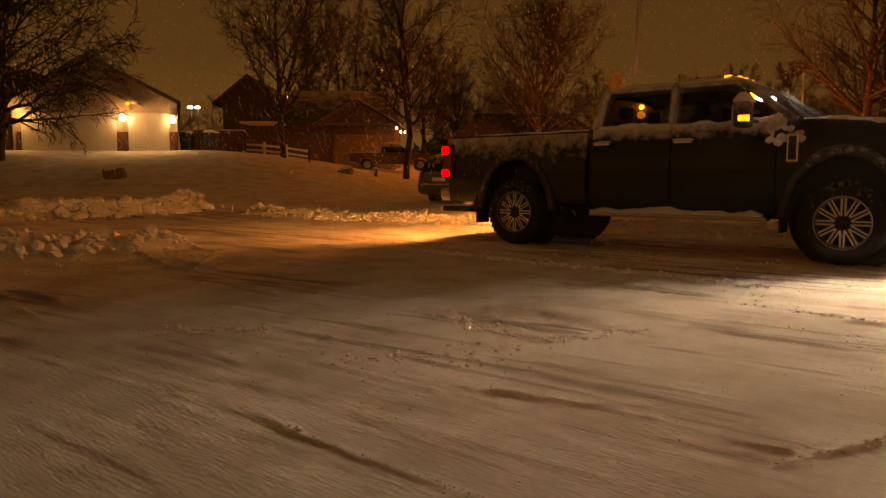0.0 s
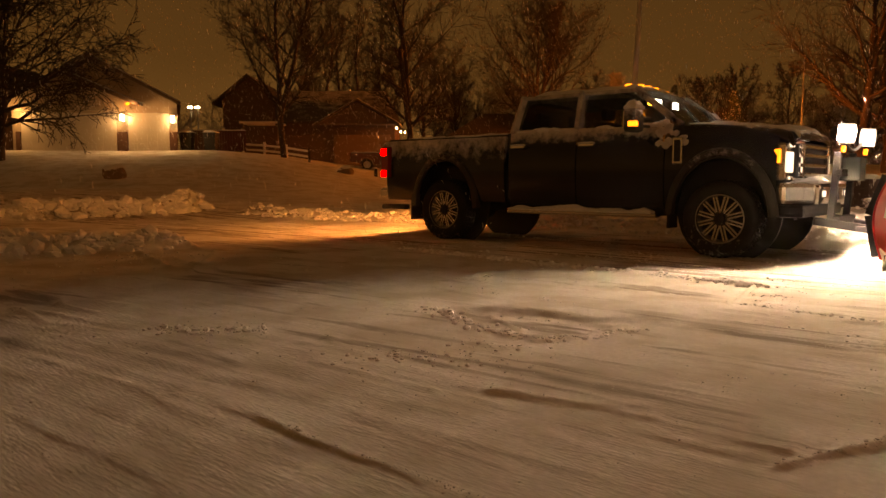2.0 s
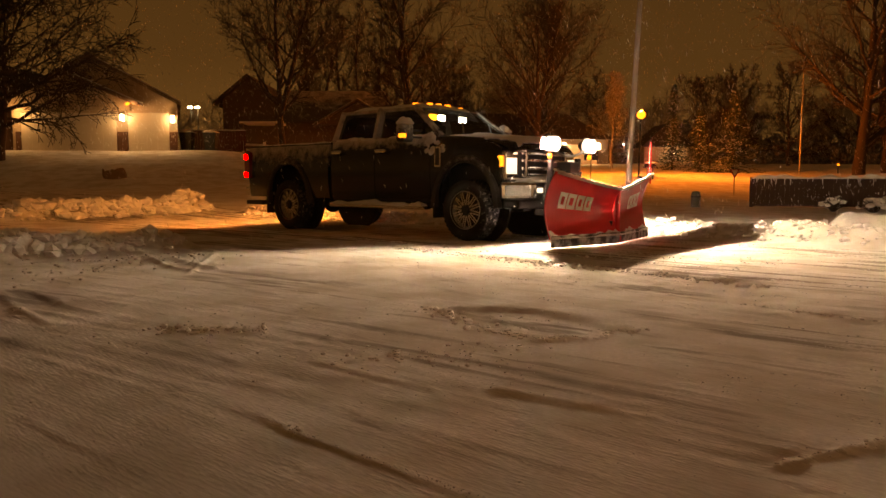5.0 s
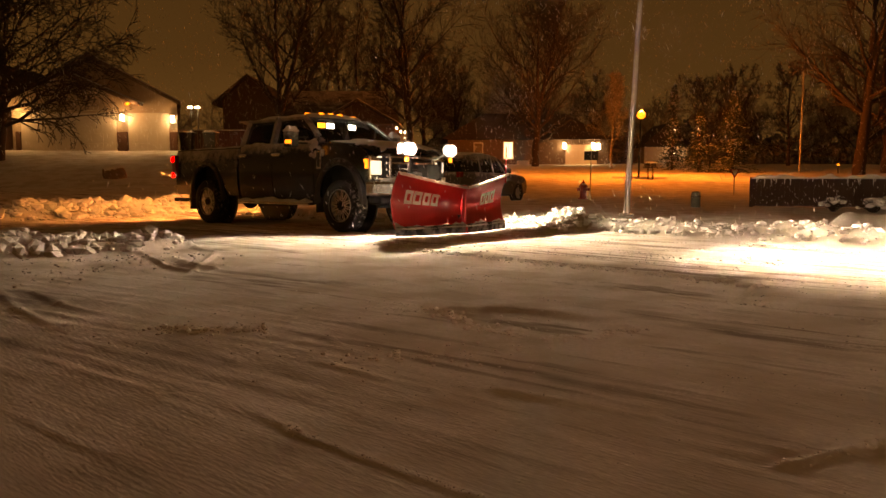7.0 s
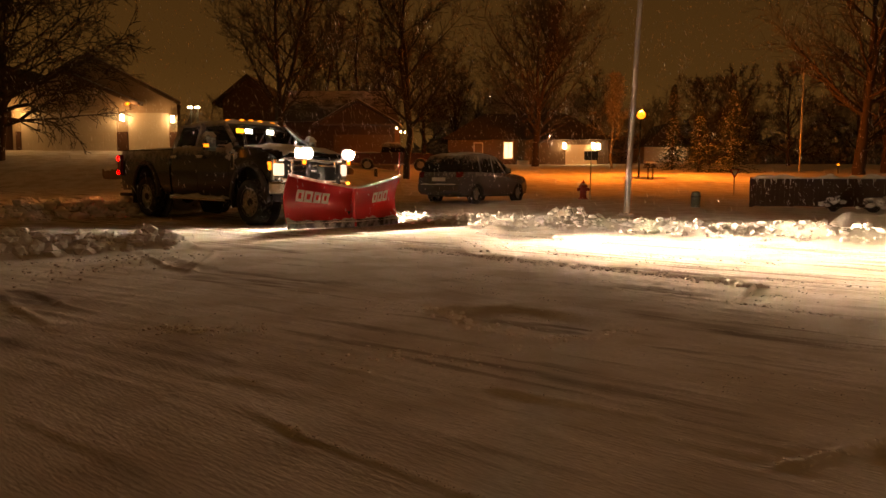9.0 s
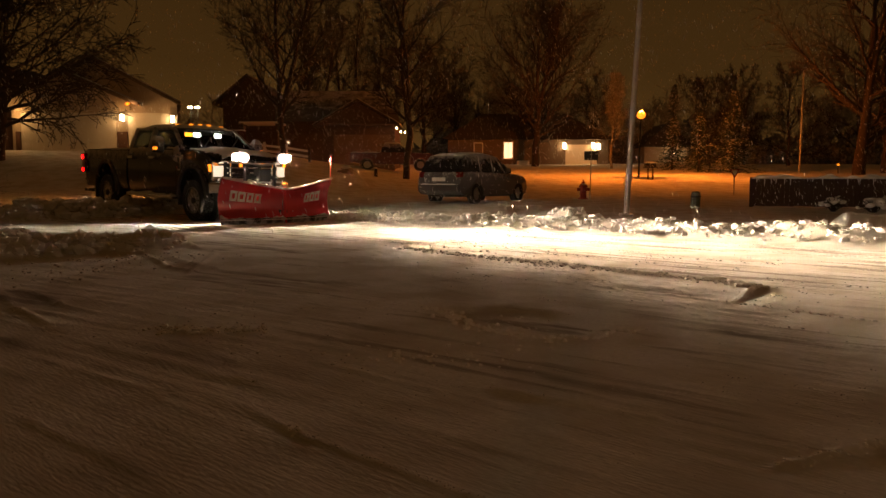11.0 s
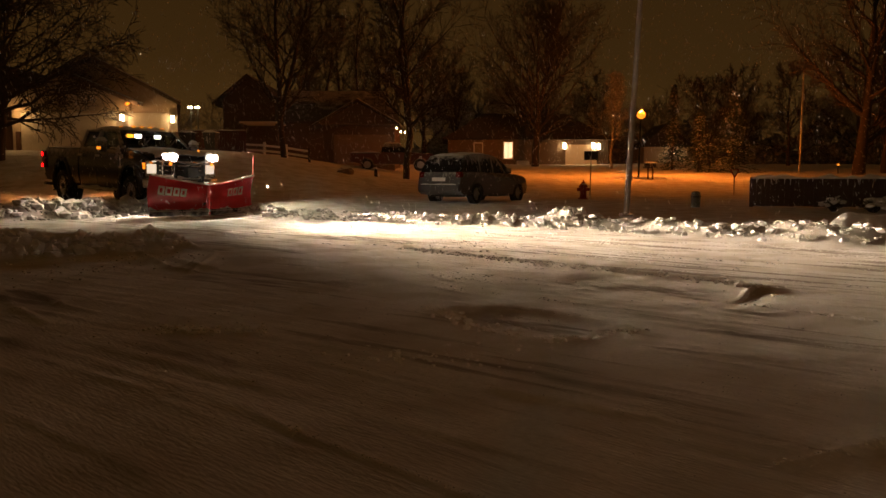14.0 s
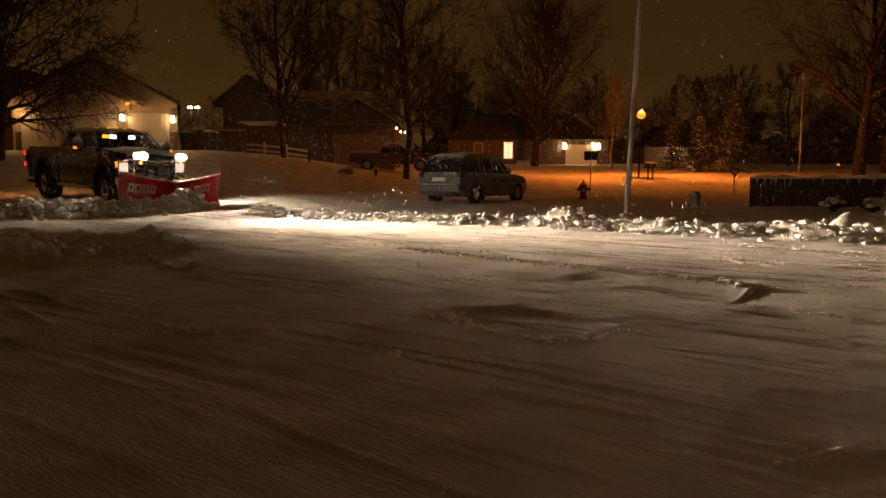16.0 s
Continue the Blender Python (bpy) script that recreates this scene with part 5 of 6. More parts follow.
def spruce(x, y, height, width, seed, label):
    """A conifer: a trunk with whorls of drooping boughs, each a fan of needle sprays with snow on top."""
    z = float(base_height(np.array([x * 1.0]), np.array([y * 1.0]))[0]) - 0.1
    t = thing("spruce", label, "conifer", pose(x, y, z))
    part("trunk", cyl(bmesh.new(), (0, 0, 0), (0, 0, height * 0.97), 0.16, 0.02, 8), BARK, t)
    rs = random.Random(seed)
    vs, fs, sv, sf = [], [], [], []
    h = 0.35
    while h < height:
        k = 1 - h / height
        for i in range(rs.randint(7, 10)):
            a = rs.uniform(0, 6.283)
            ln = width * (k ** 0.85) * rs.uniform(0.65, 1.1) + 0.1
            for j in range(max(3, int(ln * 5))):
                s = (j + 0.5) / max(3, int(ln * 5)) * ln
                c = Vector((math.cos(a) * s, math.sin(a) * s, h - 0.28 * s + 0.05 * s * s + rs.uniform(-0.08, 0.08)))
                for side in (-1, 1):
                    w = rs.uniform(0.12, 0.30) * (1.1 - 0.5 * s / ln)
                    d = Vector((-math.sin(a) * side + math.cos(a) * 0.6, math.cos(a) * side + math.sin(a) * 0.6, -0.35)) * w
                    n = Vector((math.cos(a), math.sin(a), 0)) * 0.06
                    tgt_v, tgt_f = (sv, sf) if rs.random() < 0.13 else (vs, fs)
                    i0 = len(tgt_v)
                    tgt_v.extend([c - n, c + n, c + d + n * 0.4, c + d - n * 0.4, c + d * 0.5 + Vector((0, 0, 0.04))])
                    tgt_f.extend([(i0, i0 + 1, i0 + 4), (i0 + 1, i0 + 2, i0 + 4), (i0 + 2, i0 + 3, i0 + 4), (i0 + 3, i0, i0 + 4)])
        h += rs.uniform(0.16, 0.26) * (0.7 + 0.5 * k)
    for nm, v, f, m in (("bough_needles", vs, fs, NEEDLES), ("bough_snow", sv, sf, SNOW)):
        me = bpy.data.meshes.new(nm)
        me.from_pydata(v, [], f)
        me.materials.append(m)
        ob = new(nm, me)
        ob.parent = t
        tagged(ob, kind="stuff")


spruce(23.2, 60.0, 6.7, 2.6, 1, "snow-dusted spruce on the far lawn")
spruce(21.2, 62.0, 5.2, 1.7, 2, "snow-dusted spruce on the far lawn")
spruce(20.2, 66.0, 4.6, 1.6, 3, "small dark spruce dusted with snow")
spruce(24.5, 80.0, 8.6, 2.0, 4, "tall dark spruce behind the street lamp")

# far woods
b_segs = []
rs = random.Random(77)
for i in range(70):
    x, y = rs.uniform(-95, 110), rs.uniform(105, 150)
    if x < -20 and rs.random() < 0.75:
        continue
    z = float(base_height(np.array([x]), np.array([y]))[0])
    for s in grow(300 + i, rs.uniform(9, 15), 1.0, 0.25, 4, up=0.35):
        b_segs.append((s[0] + Vector((x, y, z)), s[1] + Vector((x, y, z)), s[2], max(0.03, s[3]), s[4]))
vs, fs = tubes(b_segs)
me = bpy.data.meshes.new("far_woods")
me.from_pydata(vs, [], fs)
me.materials.append(HAZED_BARK)
tagged(new("far_woods", me), "bare dark woods on the skyline", "woods", kind="stuff")
vs, fs = [], []
for i in range(9000):
    u = rs.uniform(-0.22, 0.75)
    y = rs.uniform(98, 125)
    x = u * y
    z = float(np.interp(y, *RIGHT)) + rs.random() ** 1.6 * (4.0 + 1.5 * math.sin(x * 0.21) + 1.2 * math.sin(x * 0.53 + 1))
    i0 = len(vs)
    for k in range(4):
        vs.append(Vector((x + rs.gauss(0, 0.45), y + rs.gauss(0, 0.45), z + rs.gauss(0, 0.45))))
    fs.extend([(i0, i0 + 1, i0 + 2), (i0, i0 + 2, i0 + 3), (i0, i0 + 3, i0 + 1), (i0 + 1, i0 + 3, i0 + 2)])
me = bpy.data.meshes.new("far_brush")
me.from_pydata(vs, [], fs)
me.materials.append(HAZED_BARK)
tagged(new("far_brush", me), "dark brush and undergrowth below the woods", "brush", kind="stuff")


# ---- things along the street ----
def gz(x, y):
    return hz(x, y)


# white pole at the end of the drive
pole = thing("light_pole", "tall pale metal pole on a square base in the snow", "pole", pose(4.48, 18.19, gz(4.48, 18.19) - 0.03, 0, 2.3, 0))
part("shaft", cyl(bmesh.new(), (0, 0, 0.1), (0, 0, 9.0), 0.072, 0.045, 16), material("pale_metal", (0.50, 0.49, 0.46), 0.45, 0.5, var=0.15, scale=5), pole, "", True)
part("base_plate", boxed(-0.14, 0.14, -0.14, 0.14, 0, 0.10, 0.02), STEEL, pole)

# sodium street lamp
sl = thing("street_lamp", "sodium street lamp glowing orange on a dark post", "street lamp", pose(13.6, 52.0, 1.0))
part("post", cyl(bmesh.new(), (0, 0, 0), (0.06, 0, 4.25), 0.07, 0.05, 10), BLACK, sl)
b = bmesh.new()
bmesh.ops.create_uvsphere(b, u_segments=18, v_segments=10, radius=0.30, matrix=Matrix.Translation((0.08, 0, 4.42)) @ Matrix.Diagonal((1, 1, 0.85, 1)))
part("globe", b, GLOW_SODIUM, sl, "glowing orange globe", True)
part("cap", cyl(bmesh.new(), (0.08, 0, 4.64), (0.08, 0, 4.76), 0.22, 0.05, 14), BLACK, sl)

# fire hydrant
HYD = material("hydrant_red", (0.28, 0.03, 0.02), 0.5, var=0.2, scale=8)
hy = thing("fire_hydrant", "dark red fire hydrant half sunk in snow", "fire hydrant", pose(5.45, 29.0, gz(5.45, 29.0) - 0.02))
b = bmesh.new()
cyl(b, (0, 0, 0), (0, 0, 0.08), 0.19, n=14)
cyl(b, (0, 0, 0.08), (0, 0, 0.52), 0.13, 0.12, n=14)
cyl(b, (0, 0, 0.50), (0, 0, 0.56), 0.17, n=14)
part("barrel", b, HYD, hy)
b = bmesh.new()
cyl(b, (0, 0, 0.56), (0, 0, 0.70), 0.14, 0.07, n=14)
cyl(b, (0, 0, 0.70), (0, 0, 0.78), 0.035, n=6)
part("bonnet", b, HYD, hy)
for a, b2, r in (((-0.12, 0, 0.42), (-0.24, 0, 0.42), 0.06), ((0.12, 0, 0.42), (0.24, 0, 0.42), 0.06), ((0, -0.12, 0.38), (0, -0.25, 0.38), 0.08)):
    part("nozzle", cyl(bmesh.new(), a, b2, r, n=10), HYD, hy)
part("snow_cap", snow_slab(-0.12, 0.12, -0.12, 0.12, lambda x, y: 0.60, 0.09, 3, 6, 6), SNOW, hy)
sg = thing("hydrant_marker", "thin marker post with a small dark plate", "sign post", pose(5.75, 29.2, gz(5.75, 29.2) - 0.05))
part("post", cyl(bmesh.new(), (0, 0, 0), (0.03, 0, 1.95), 0.025, n=8), STEEL, sg)
part("plate", boxed(-0.25, 0.30, -0.02, 0.02, 1.60, 1.95, 0.01), BLACK, sg)

yl = thing("yard_light", "small far reddish yard light on a post", "lamp", pose(31.7, 60.0, 1.4))
part("post", cyl(bmesh.new(), (0, 0, 0), (0, 0, 0.75), 0.04, n=8), BLACK, yl)
b = bmesh.new()
bmesh.ops.create_icosphere(b, subdivisions=2, radius=0.10, matrix=Matrix.Translation((0, 0, 0.82)))
part("bulb", b, GLOW_AMBER, yl, "glowing bulb", True)

up = thing("utility_pole", "thin far utility pole among the trees", "pole", pose(28.6, 60.0, 1.3))
part("shaft", cyl(bmesh.new(), (0, 0, 0), (0, 0, 9.3), 0.09, 0.06, 10), STEEL, up)
part("crossarm", boxed(-0.6, 0.6, -0.05, 0.05, 8.9, 9.0, 0.01), BARK, up)

# mailbox
mb = thing("mailbox", "mailbox pair on wooden posts capped with snow", "mailbox", pose(13.3, 48.0, float(base_height(np.array([13.3]), np.array([48.0]))[0]) - 0.05))
for x in (-0.14, 0.16):
    part("post", boxed(x - 0.05, x + 0.05, -0.05, 0.05, 0, 0.85, 0.01), material("weathered_wood", (0.16, 0.11, 0.07), 0.85, var=0.3, scale=10, bump=0.3), mb)
b = bmesh.new()
box(b, -0.45, 0.45, -0.12, 0.12, 0.80, 0.88, 0.01)
box(b, -0.35, -0.05, -0.2, 0.2, 0.88, 1.10, 0.05)
box(b, 0.05, 0.35, -0.2, 0.2, 0.88, 1.10, 0.05)
part("box", b, BLACK, mb)
part("snow_cap", snow_slab(-0.36, 0.36, -0.2, 0.2, lambda x, y: 1.09, 0.07, 9, 10, 6), SNOW, mb)

# utility pedestal
up = thing("utility_pedestal", "grey-green cylindrical utility pedestal in snow", "pedestal", pose(7.8, 23.0, gz(7.8, 23.0) - 0.03))
part("body", lathe(bmesh.new(), [(0.001, 0.0), (0.14, 0.0), (0.14, 0.42), (0.12, 0.50), (0.06, 0.53), (0.001, 0.535)], 18), material("pedestal_green", (0.16, 0.18, 0.14), 0.6, var=0.15, scale=6), up, "", True, at=pose(0, 0, 0, 90, 0, 0))
part("collar", lathe(bmesh.new(), [(0.142, 0.34), (0.150, 0.345), (0.150, 0.37), (0.142, 0.375)], 18), BLACK, up, at=pose(0, 0, 0, 90, 0, 0))

# low dark fence with snow on its rail
FENCE = material("fence_wood", (0.055, 0.03, 0.022), 0.8, var=0.35, scale=8, bump=0.3)
fe = thing("board_fence", "low dark red-brown board fence capped with snow", "fence")
F0, F1 = Vector((9.64, 23.3)), Vector((18.5, 20.3))
fd = (F1 - F0).normalized()
fang = math.degrees(math.atan2(fd.y, fd.x))
fl = (F1 - F0).length
fm = pose(F0.x, F0.y, 0.04, 0, 0, fang)
bd = boxed(-0.0665, 0.0665, -0.012, 0.012, 0.02, 0.88, 0.006)
first = part("board", bd, FENCE, fe, at=fm @ pose(0.07, 0, 0.03))
for i in range(1, int(fl / 0.135)):
    ob = new("board", first.data)
    ob.parent = fe
    ob.matrix_basis = fm @ pose(0.07 + i * 0.135, random.uniform(-0.004, 0.004), 0.03 + random.uniform(-0.012, 0.012))
for i in range(int(fl / 2.2) + 1):
    part("post", boxed(i * 2.2 - 0.05, i * 2.2 + 0.05, 0.02, 0.12, 0, 0.95, 0.01), FENCE, fe, at=fm)
for z in (0.25, 0.72):
    part("rail", boxed(0, fl, 0.014, 0.05, z, z + 0.09), FENCE, fe, at=fm)
part("snow_cap", snow_slab(0, fl, -0.06, 0.06, lambda x, y: 0.905, 0.10, 15, 120, 4, 0.6, 0.02), SNOW, fe, "snow along the fence top", at=fm)
b = bmesh.new()
rs = random.Random(5)
for i in range(40):
    x = rs.uniform(0.1, fl - 0.1)
    cyl(b, (x, -0.03, 0.93), (x + rs.uniform(-0.02, 0.02), -0.03, 0.90 - rs.uniform(0.06, 0.24)), 0.022, 0.004, 5)
tagged(part("icicle_fringe", b, SNOW, fe, "drips of frozen snow hanging from the fence", at=fm), kind="stuff")


def snowy_shrub(x, y, w, h, seed, label):
    t = thing("shrub", label, "shrub", pose(x, y, gz(x, y) - 0.05))
    segs = []
    r2 = random.Random(seed)
    for i in range(60):
        a = r2.uniform(0, 6.283)
        e = Vector((math.cos(a) * w * r2.uniform(0.2, 1), math.sin(a) * w * r2.uniform(0.2, 1), h * r2.uniform(0.35, 1)))
        mid = e * 0.55 + Vector((0, 0, 0.1 * h))
        segs += [(Vector((0, 0, 0)), mid, 0.015, 0.01, 3), (mid, e, 0.01, 0.004, 3)]
        for k in range(3):
            f = mid + (e - mid) * r2.random()
            segs.append((f, f + Vector((r2.gauss(0, 0.15), r2.gauss(0, 0.15), r2.gauss(0.05, 0.1))) * w * 1.3, 0.007, 0.003, 3))
    tube_part("branches", segs, t, BARK)
    b = bmesh.new()
    for i in range(26):
        a, k = r2.uniform(0, 6.283), r2.random() ** 0.5
        m = Matrix.Translation((math.cos(a) * w * k, math.sin(a) * w * k, h * (1.02 - 0.5 * k * k) * r2.uniform(0.8, 1.0))) @ Matrix.Diagonal((1.3, 1.3, 0.7, 1))
        bmesh.ops.create_icosphere(b, subdivisions=2, radius=w * r2.uniform(0.12, 0.26), matrix=m)
    for v in b.verts:
        v.co += v.co.normalized() * 0.12 * w * float(vnoise(np.array(v.co.x * 9), np.array(v.co.y * 9 + v.co.z * 7), seed))
    part("snow_clumps", b, SNOW, t, "clumps of snow caught in the twigs", True)


snowy_shrub(10.9, 20.8, 0.32, 0.50, 1, "small shrub loaded with snow beside the fence")
snowy_shrub(11.9, 20.6, 0.40, 0.42, 2, "low shrub loaded with snow beside the fence")
snowy_shrub(12.7, 20.9, 0.45, 0.48, 3, "low shrub loaded with snow beside the fence")
ROCK = material("field_stone", (0.22, 0.16, 0.11), 0.85, var=0.35, scale=7, bump=0.5, bscale=25)


def boulder(x, y, w, h, seed, label):
    t = thing("boulder", label, "boulder", pose(x, y, gz(x, y) - 0.06))
    for name, mat, lift, grow_ in (("stone", ROCK, 0.0, 1.0), ("snow_cap", SNOW, 0.10 * h, 0.98)):
        b = bmesh.new()
        bmesh.ops.create_icosphere(b, subdivisions=4, radius=1)
        for v in b.verts:
            k = grow_ * (1 + 0.16 * float(fbm(np.array(v.co.x * 1.7 + seed), np.array(v.co.y * 1.7 + v.co.z * 1.3), 3, seed)))
            v.co = Vector((v.co.x * w * k, v.co.y * w * 0.7 * k, max(0.0, v.co.z * 0.8 + 0.35) * h * k / 1.15 + lift))
        if name == "snow_cap":
            bmesh.ops.delete(b, geom=[v for v in b.verts if v.co.z < 0.62 * h + 0.25 * h * v.co.x / w], context="VERTS")
        part(name, b, mat, t, smooth=True)


boulder(-13.75, 31.2, 0.48, 0.55, 4, "brown field stone capped with snow on the slope")
boulder(-4.95, 38.0, 0.42, 0.42, 6, "small field stone capped with snow on the slope")
b_ = thing("stump", "small dark stump on the snowy slope", "stump", pose(-3.6, 40.0, gz(-3.6, 40.0) - 0.03))
part("wood", cyl(bmesh.new(), (0, 0, 0), (0, 0, 0.45), 0.10, 0.08, 9), BARK, b_)
part("snow_cap", snow_slab(-0.08, 0.08, -0.08, 0.08, lambda x, y: 0.45, 0.05, 19, 5, 5), SNOW, b_)

# give-way sign at the street corner
ys = thing("yield_sign", "small white triangular give-way sign with a red rim", "road sign", pose(14.05, 36.0, 0.15))
part("post", cyl(bmesh.new(), (0, 0.03, 0), (0, 0.03, 1.25), 0.025, n=8), STEEL, ys)
part("plate", prism(bmesh.new(), [(-0.24, 1.28), (0.24, 1.28), (0, 0.86)], -0.008, 0.008), HYD, ys, "red triangular plate")
part("face", prism(bmesh.new(), [(-0.15, 1.235), (0.15, 1.235), (0, 0.97)], -0.014, -0.010), WHITE, ys, "white middle of the sign")

# white rail fence
wf = thing("rail_fence", "white split-rail fence in the snow", "fence")
a0, a1 = Vector((-11.9, 44.6)), Vector((-7.55, 42.2))
for i in range(4):
    q = a0 + (a1 - a0) * i / 3
    z = float(base_height(np.array([q.x]), np.array([q.y]))[0])
    part("post", boxed(q.x - 0.06, q.x + 0.06, q.y - 0.06, q.y + 0.06, z - 0.3, z + 0.75, 0.01), WHITE if i < 3 else BARK, wf)
for i in range(3):
    q, r_ = a0 + (a1 - a0) * i / 3, a0 + (a1 - a0) * (i + 1) / 3
    zq, zr = (float(base_height(np.array([v.x]), np.array([v.y]))[0]) for v in (q, r_))
    for h in (0.25, 0.55):
        bb = bmesh.new()
        bar(bb, (q.x, q.y, zq + h), (r_.x, r_.y, zr + h), 0.05, 0.12, 0.01)
        part("rail", bb, WHITE, wf)

# dark red picket fence and bins beside the garage
pf = thing("picket_fence", "dark red fence panel with lights along its top", "fence")
bd = boxed(-0.07, 0.07, -0.015, 0.015, 0, 1.15, 0.01)
REDF = material("fence_red", (0.09, 0.025, 0.02), 0.8, var=0.3, scale=6)
first = part("board", bd, REDF, pf, at=pose(-15.0, 43.2, 2.55))
for i in range(1, 24):
    ob = new("board", first.data)
    ob.parent = pf
    ob.matrix_basis = pose(-15.0 + i * 0.155, 43.2, 2.55)
part("rail", boxed(-15.1, -11.4, 43.17, 43.23, 3.66, 3.74), REDF, pf)
part("snow_cap", snow_slab(-15.1, -11.4, 43.12, 43.28, lambda x, y: 3.72, 0.05, 8, 40, 3), SNOW, pf)
for x in (-14.05, -12.75):
    wb = thing("wheelie_bin", "dark wheeled bin with snow on its lid", "bin", pose(x, 41.2, 2.40), "bins beside the garage")
    b = bmesh.new()
    vs = [b.verts.new(q) for q in ((-0.26, -0.26, 0.08), (0.26, -0.26, 0.08), (0.26, 0.26, 0.08), (-0.26, 0.26, 0.08), (-0.34, -0.34, 1.0), (0.34, -0.34, 1.0), (0.34, 0.34, 1.0), (-0.34, 0.34, 1.0))]
    for q in ((0, 1, 2, 3), (4, 5, 6, 7), (0, 1, 5, 4), (1, 2, 6, 5), (2, 3, 7, 6), (3, 0, 4, 7)):
        b.faces.new([vs[i] for i in q])
    part("body", b, BLACK, wb)
    part("lid", boxed(-0.37, 0.37, -0.40, 0.36, 1.0, 1.06, 0.02), BLACK, wb)
    for s in (-1, 1):
        part("wheel", cyl(bmesh.new(), (s * 0.22, 0.30, 0.11), (s * 0.28, 0.30, 0.11), 0.11, n=14), RUBBER, wb)
    part("snow_cap", snow_slab(-0.36, 0.36, -0.38, 0.34, lambda x, y: 1.06, 0.11, 9, 10, 10, 0.3), SNOW, wb)


# ---- parked cars ----
def small_wheel(parent, x, y, r, side):
    b = bmesh.new()
    lathe(b, [(0.62 * r, side * 0.09), (0.75 * r, side * 0.11), (0.95 * r, side * 0.10), (r, side * 0.06), (r, -side * 0.10), (0.6 * r, -side * 0.11)], 28)
    w = part("wheel", b, RUBBER, parent, "", True)
    w.location = (x, y, r)
    b = bmesh.new()
    lathe(b, [(0.001, side * 0.03), (0.64 * r, side * 0.02), (0.64 * r, -side * 0.05)], 28)
    for i in range(5):
        m = Matrix.Rotation(2 * math.pi * i / 5, 4, "Y")
        box(b, 0.02, 0.62 * r, side * 0.03, side * 0.07, -0.03, 0.03, 0.01, m)
    part("rim", b, STEEL, w, "five-spoke rim")


CAR_GREY = frosted("frosted_car_paint", (0.06, 0.06, 0.062), 0.35, 0.3, 1.9, 0.66)
suv = thing("parked_suv", "grey parked crossover dusted with snow at the street", "car", pose(-0.15, 24.4, 0.085, 0, 0, 55))
# x forward from the rear bumper
W_ = 0.91
low = [(0.02, 0.42), (0.0, 0.62), (0.06, 0.95), (0.10, 1.05), (1.2, 1.06), (3.0, 1.02), (3.55, 1.00), (4.25, 0.92), (4.50, 0.78), (4.55, 0.55), (4.50, 0.34), (4.20, 0.28)]
bot = [(4.14, 0.30)] + [(3.74 + 0.40 * math.cos(a), 0.30 + 0.40 * math.sin(a)) for a in np.linspace(0, math.pi, 13)] + [(1.30, 0.28)] + [(0.95 + 0.40 * math.cos(a), 0.30 + 0.40 * math.sin(a)) for a in np.linspace(0, math.pi, 13)] + [(0.50, 0.30), (0.2, 0.32)]
b = bmesh.new()
pts = low + bot
prism(b, pts, -W_, W_, 0.0)
for v in b.verts:
    k = max(0, (v.co.z - 0.75)) * 0.10 + max(0, 0.45 - v.co.z) * 0.15
    e = max(0, v.co.x - 3.9) * 0.22 + max(0, 0.35 - v.co.x) * 0.22
    v.co.y *= 1 - k - e
part("body", b, CAR_GREY, suv)
b = bmesh.new()
f_, k_ = [], []
roofline = [(0.12, 1.06), (0.30, 1.40), (0.52, 1.60), (0.95, 1.665), (1.7, 1.68), (2.35, 1.62), (2.75, 1.46), (3.35, 1.06)]
prism(b, roofline + [(3.0, 1.0), (0.3, 1.0)], -0.80, 0.80)
for v in b.verts:
    v.co.y *= 1.02 - 0.26 * max(0, v.co.z - 1.05)
part("glasshouse", b, frosted("frosted_car_glass", (0.012, 0.012, 0.013), 0.12, 0.9, 1.75, 0.34, 0.0, 5), suv, "dark windows half covered with snow")
part("roof_snow", snow_slab(0.55, 2.30, -0.62, 0.62, lambda x, y: float(np.interp(x, [0.5, 0.95, 1.7, 2.35], [1.59, 1.665, 1.68, 1.62])), 0.045, 30, 24, 14, 0.5), SNOW, suv, "snow on the roof")
part("hood_snow", snow_slab(3.35, 4.25, -0.66, 0.66, lambda x, y: float(np.interp(x, [3.3, 3.55, 4.25], [1.02, 1.0, 0.92])), 0.03, 31, 16, 12, 0.6), SNOW, suv)
for s in (-1, 1):
    for xa, xb in ((0.62, 1.25), (1.32, 2.05), (2.12, 2.85)):
        bb = bmesh.new()
        bar(bb, (xb + 0.03, s * 0.815, 1.05), (min(xb, 2.35), s * 0.70, 1.60), 0.03, 0.05, 0.008)
        part("window_post", bb, CAR_GREY, suv)
    part("tail_lamp", boxed(0.01, 0.22, s * 0.74 - 0.10, s * 0.74 + 0.06, 0.88, 1.06, 0.02), material("dull_red_lens", (0.16, 0.01, 0.01), 0.2, var=0.1), suv, "unlit red tail lamp")
    part("mirror", boxed(2.78, 2.93, s * 0.98 - 0.09, s * 0.98 + 0.09, 1.08, 1.22, 0.04), CAR_GREY, suv)
    small_wheel(suv, 0.95, s * 0.80, 0.345, s)
    small_wheel(suv, 3.74, s * 0.80, 0.345, s)
part("rear_bumper", boxed(-0.05, 0.10, -0.82, 0.82, 0.44, 0.66, 0.04), CAR_GREY, suv)
part("bumper_snow", snow_slab(-0.05, 0.08, -0.70, 0.70, lambda x, y: 0.65, 0.03, 36, 4, 20, 0.6, 0.01), SNOW, suv)
part("plate", boxed(-0.012, 0.02, -0.26, 0.26, 0.76, 0.88, 0.004), WHITE, suv, "blank number plate")
part("underbody", boxed(0.3, 4.2, -0.62, 0.62, 0.24, 0.5), BLACK, suv)

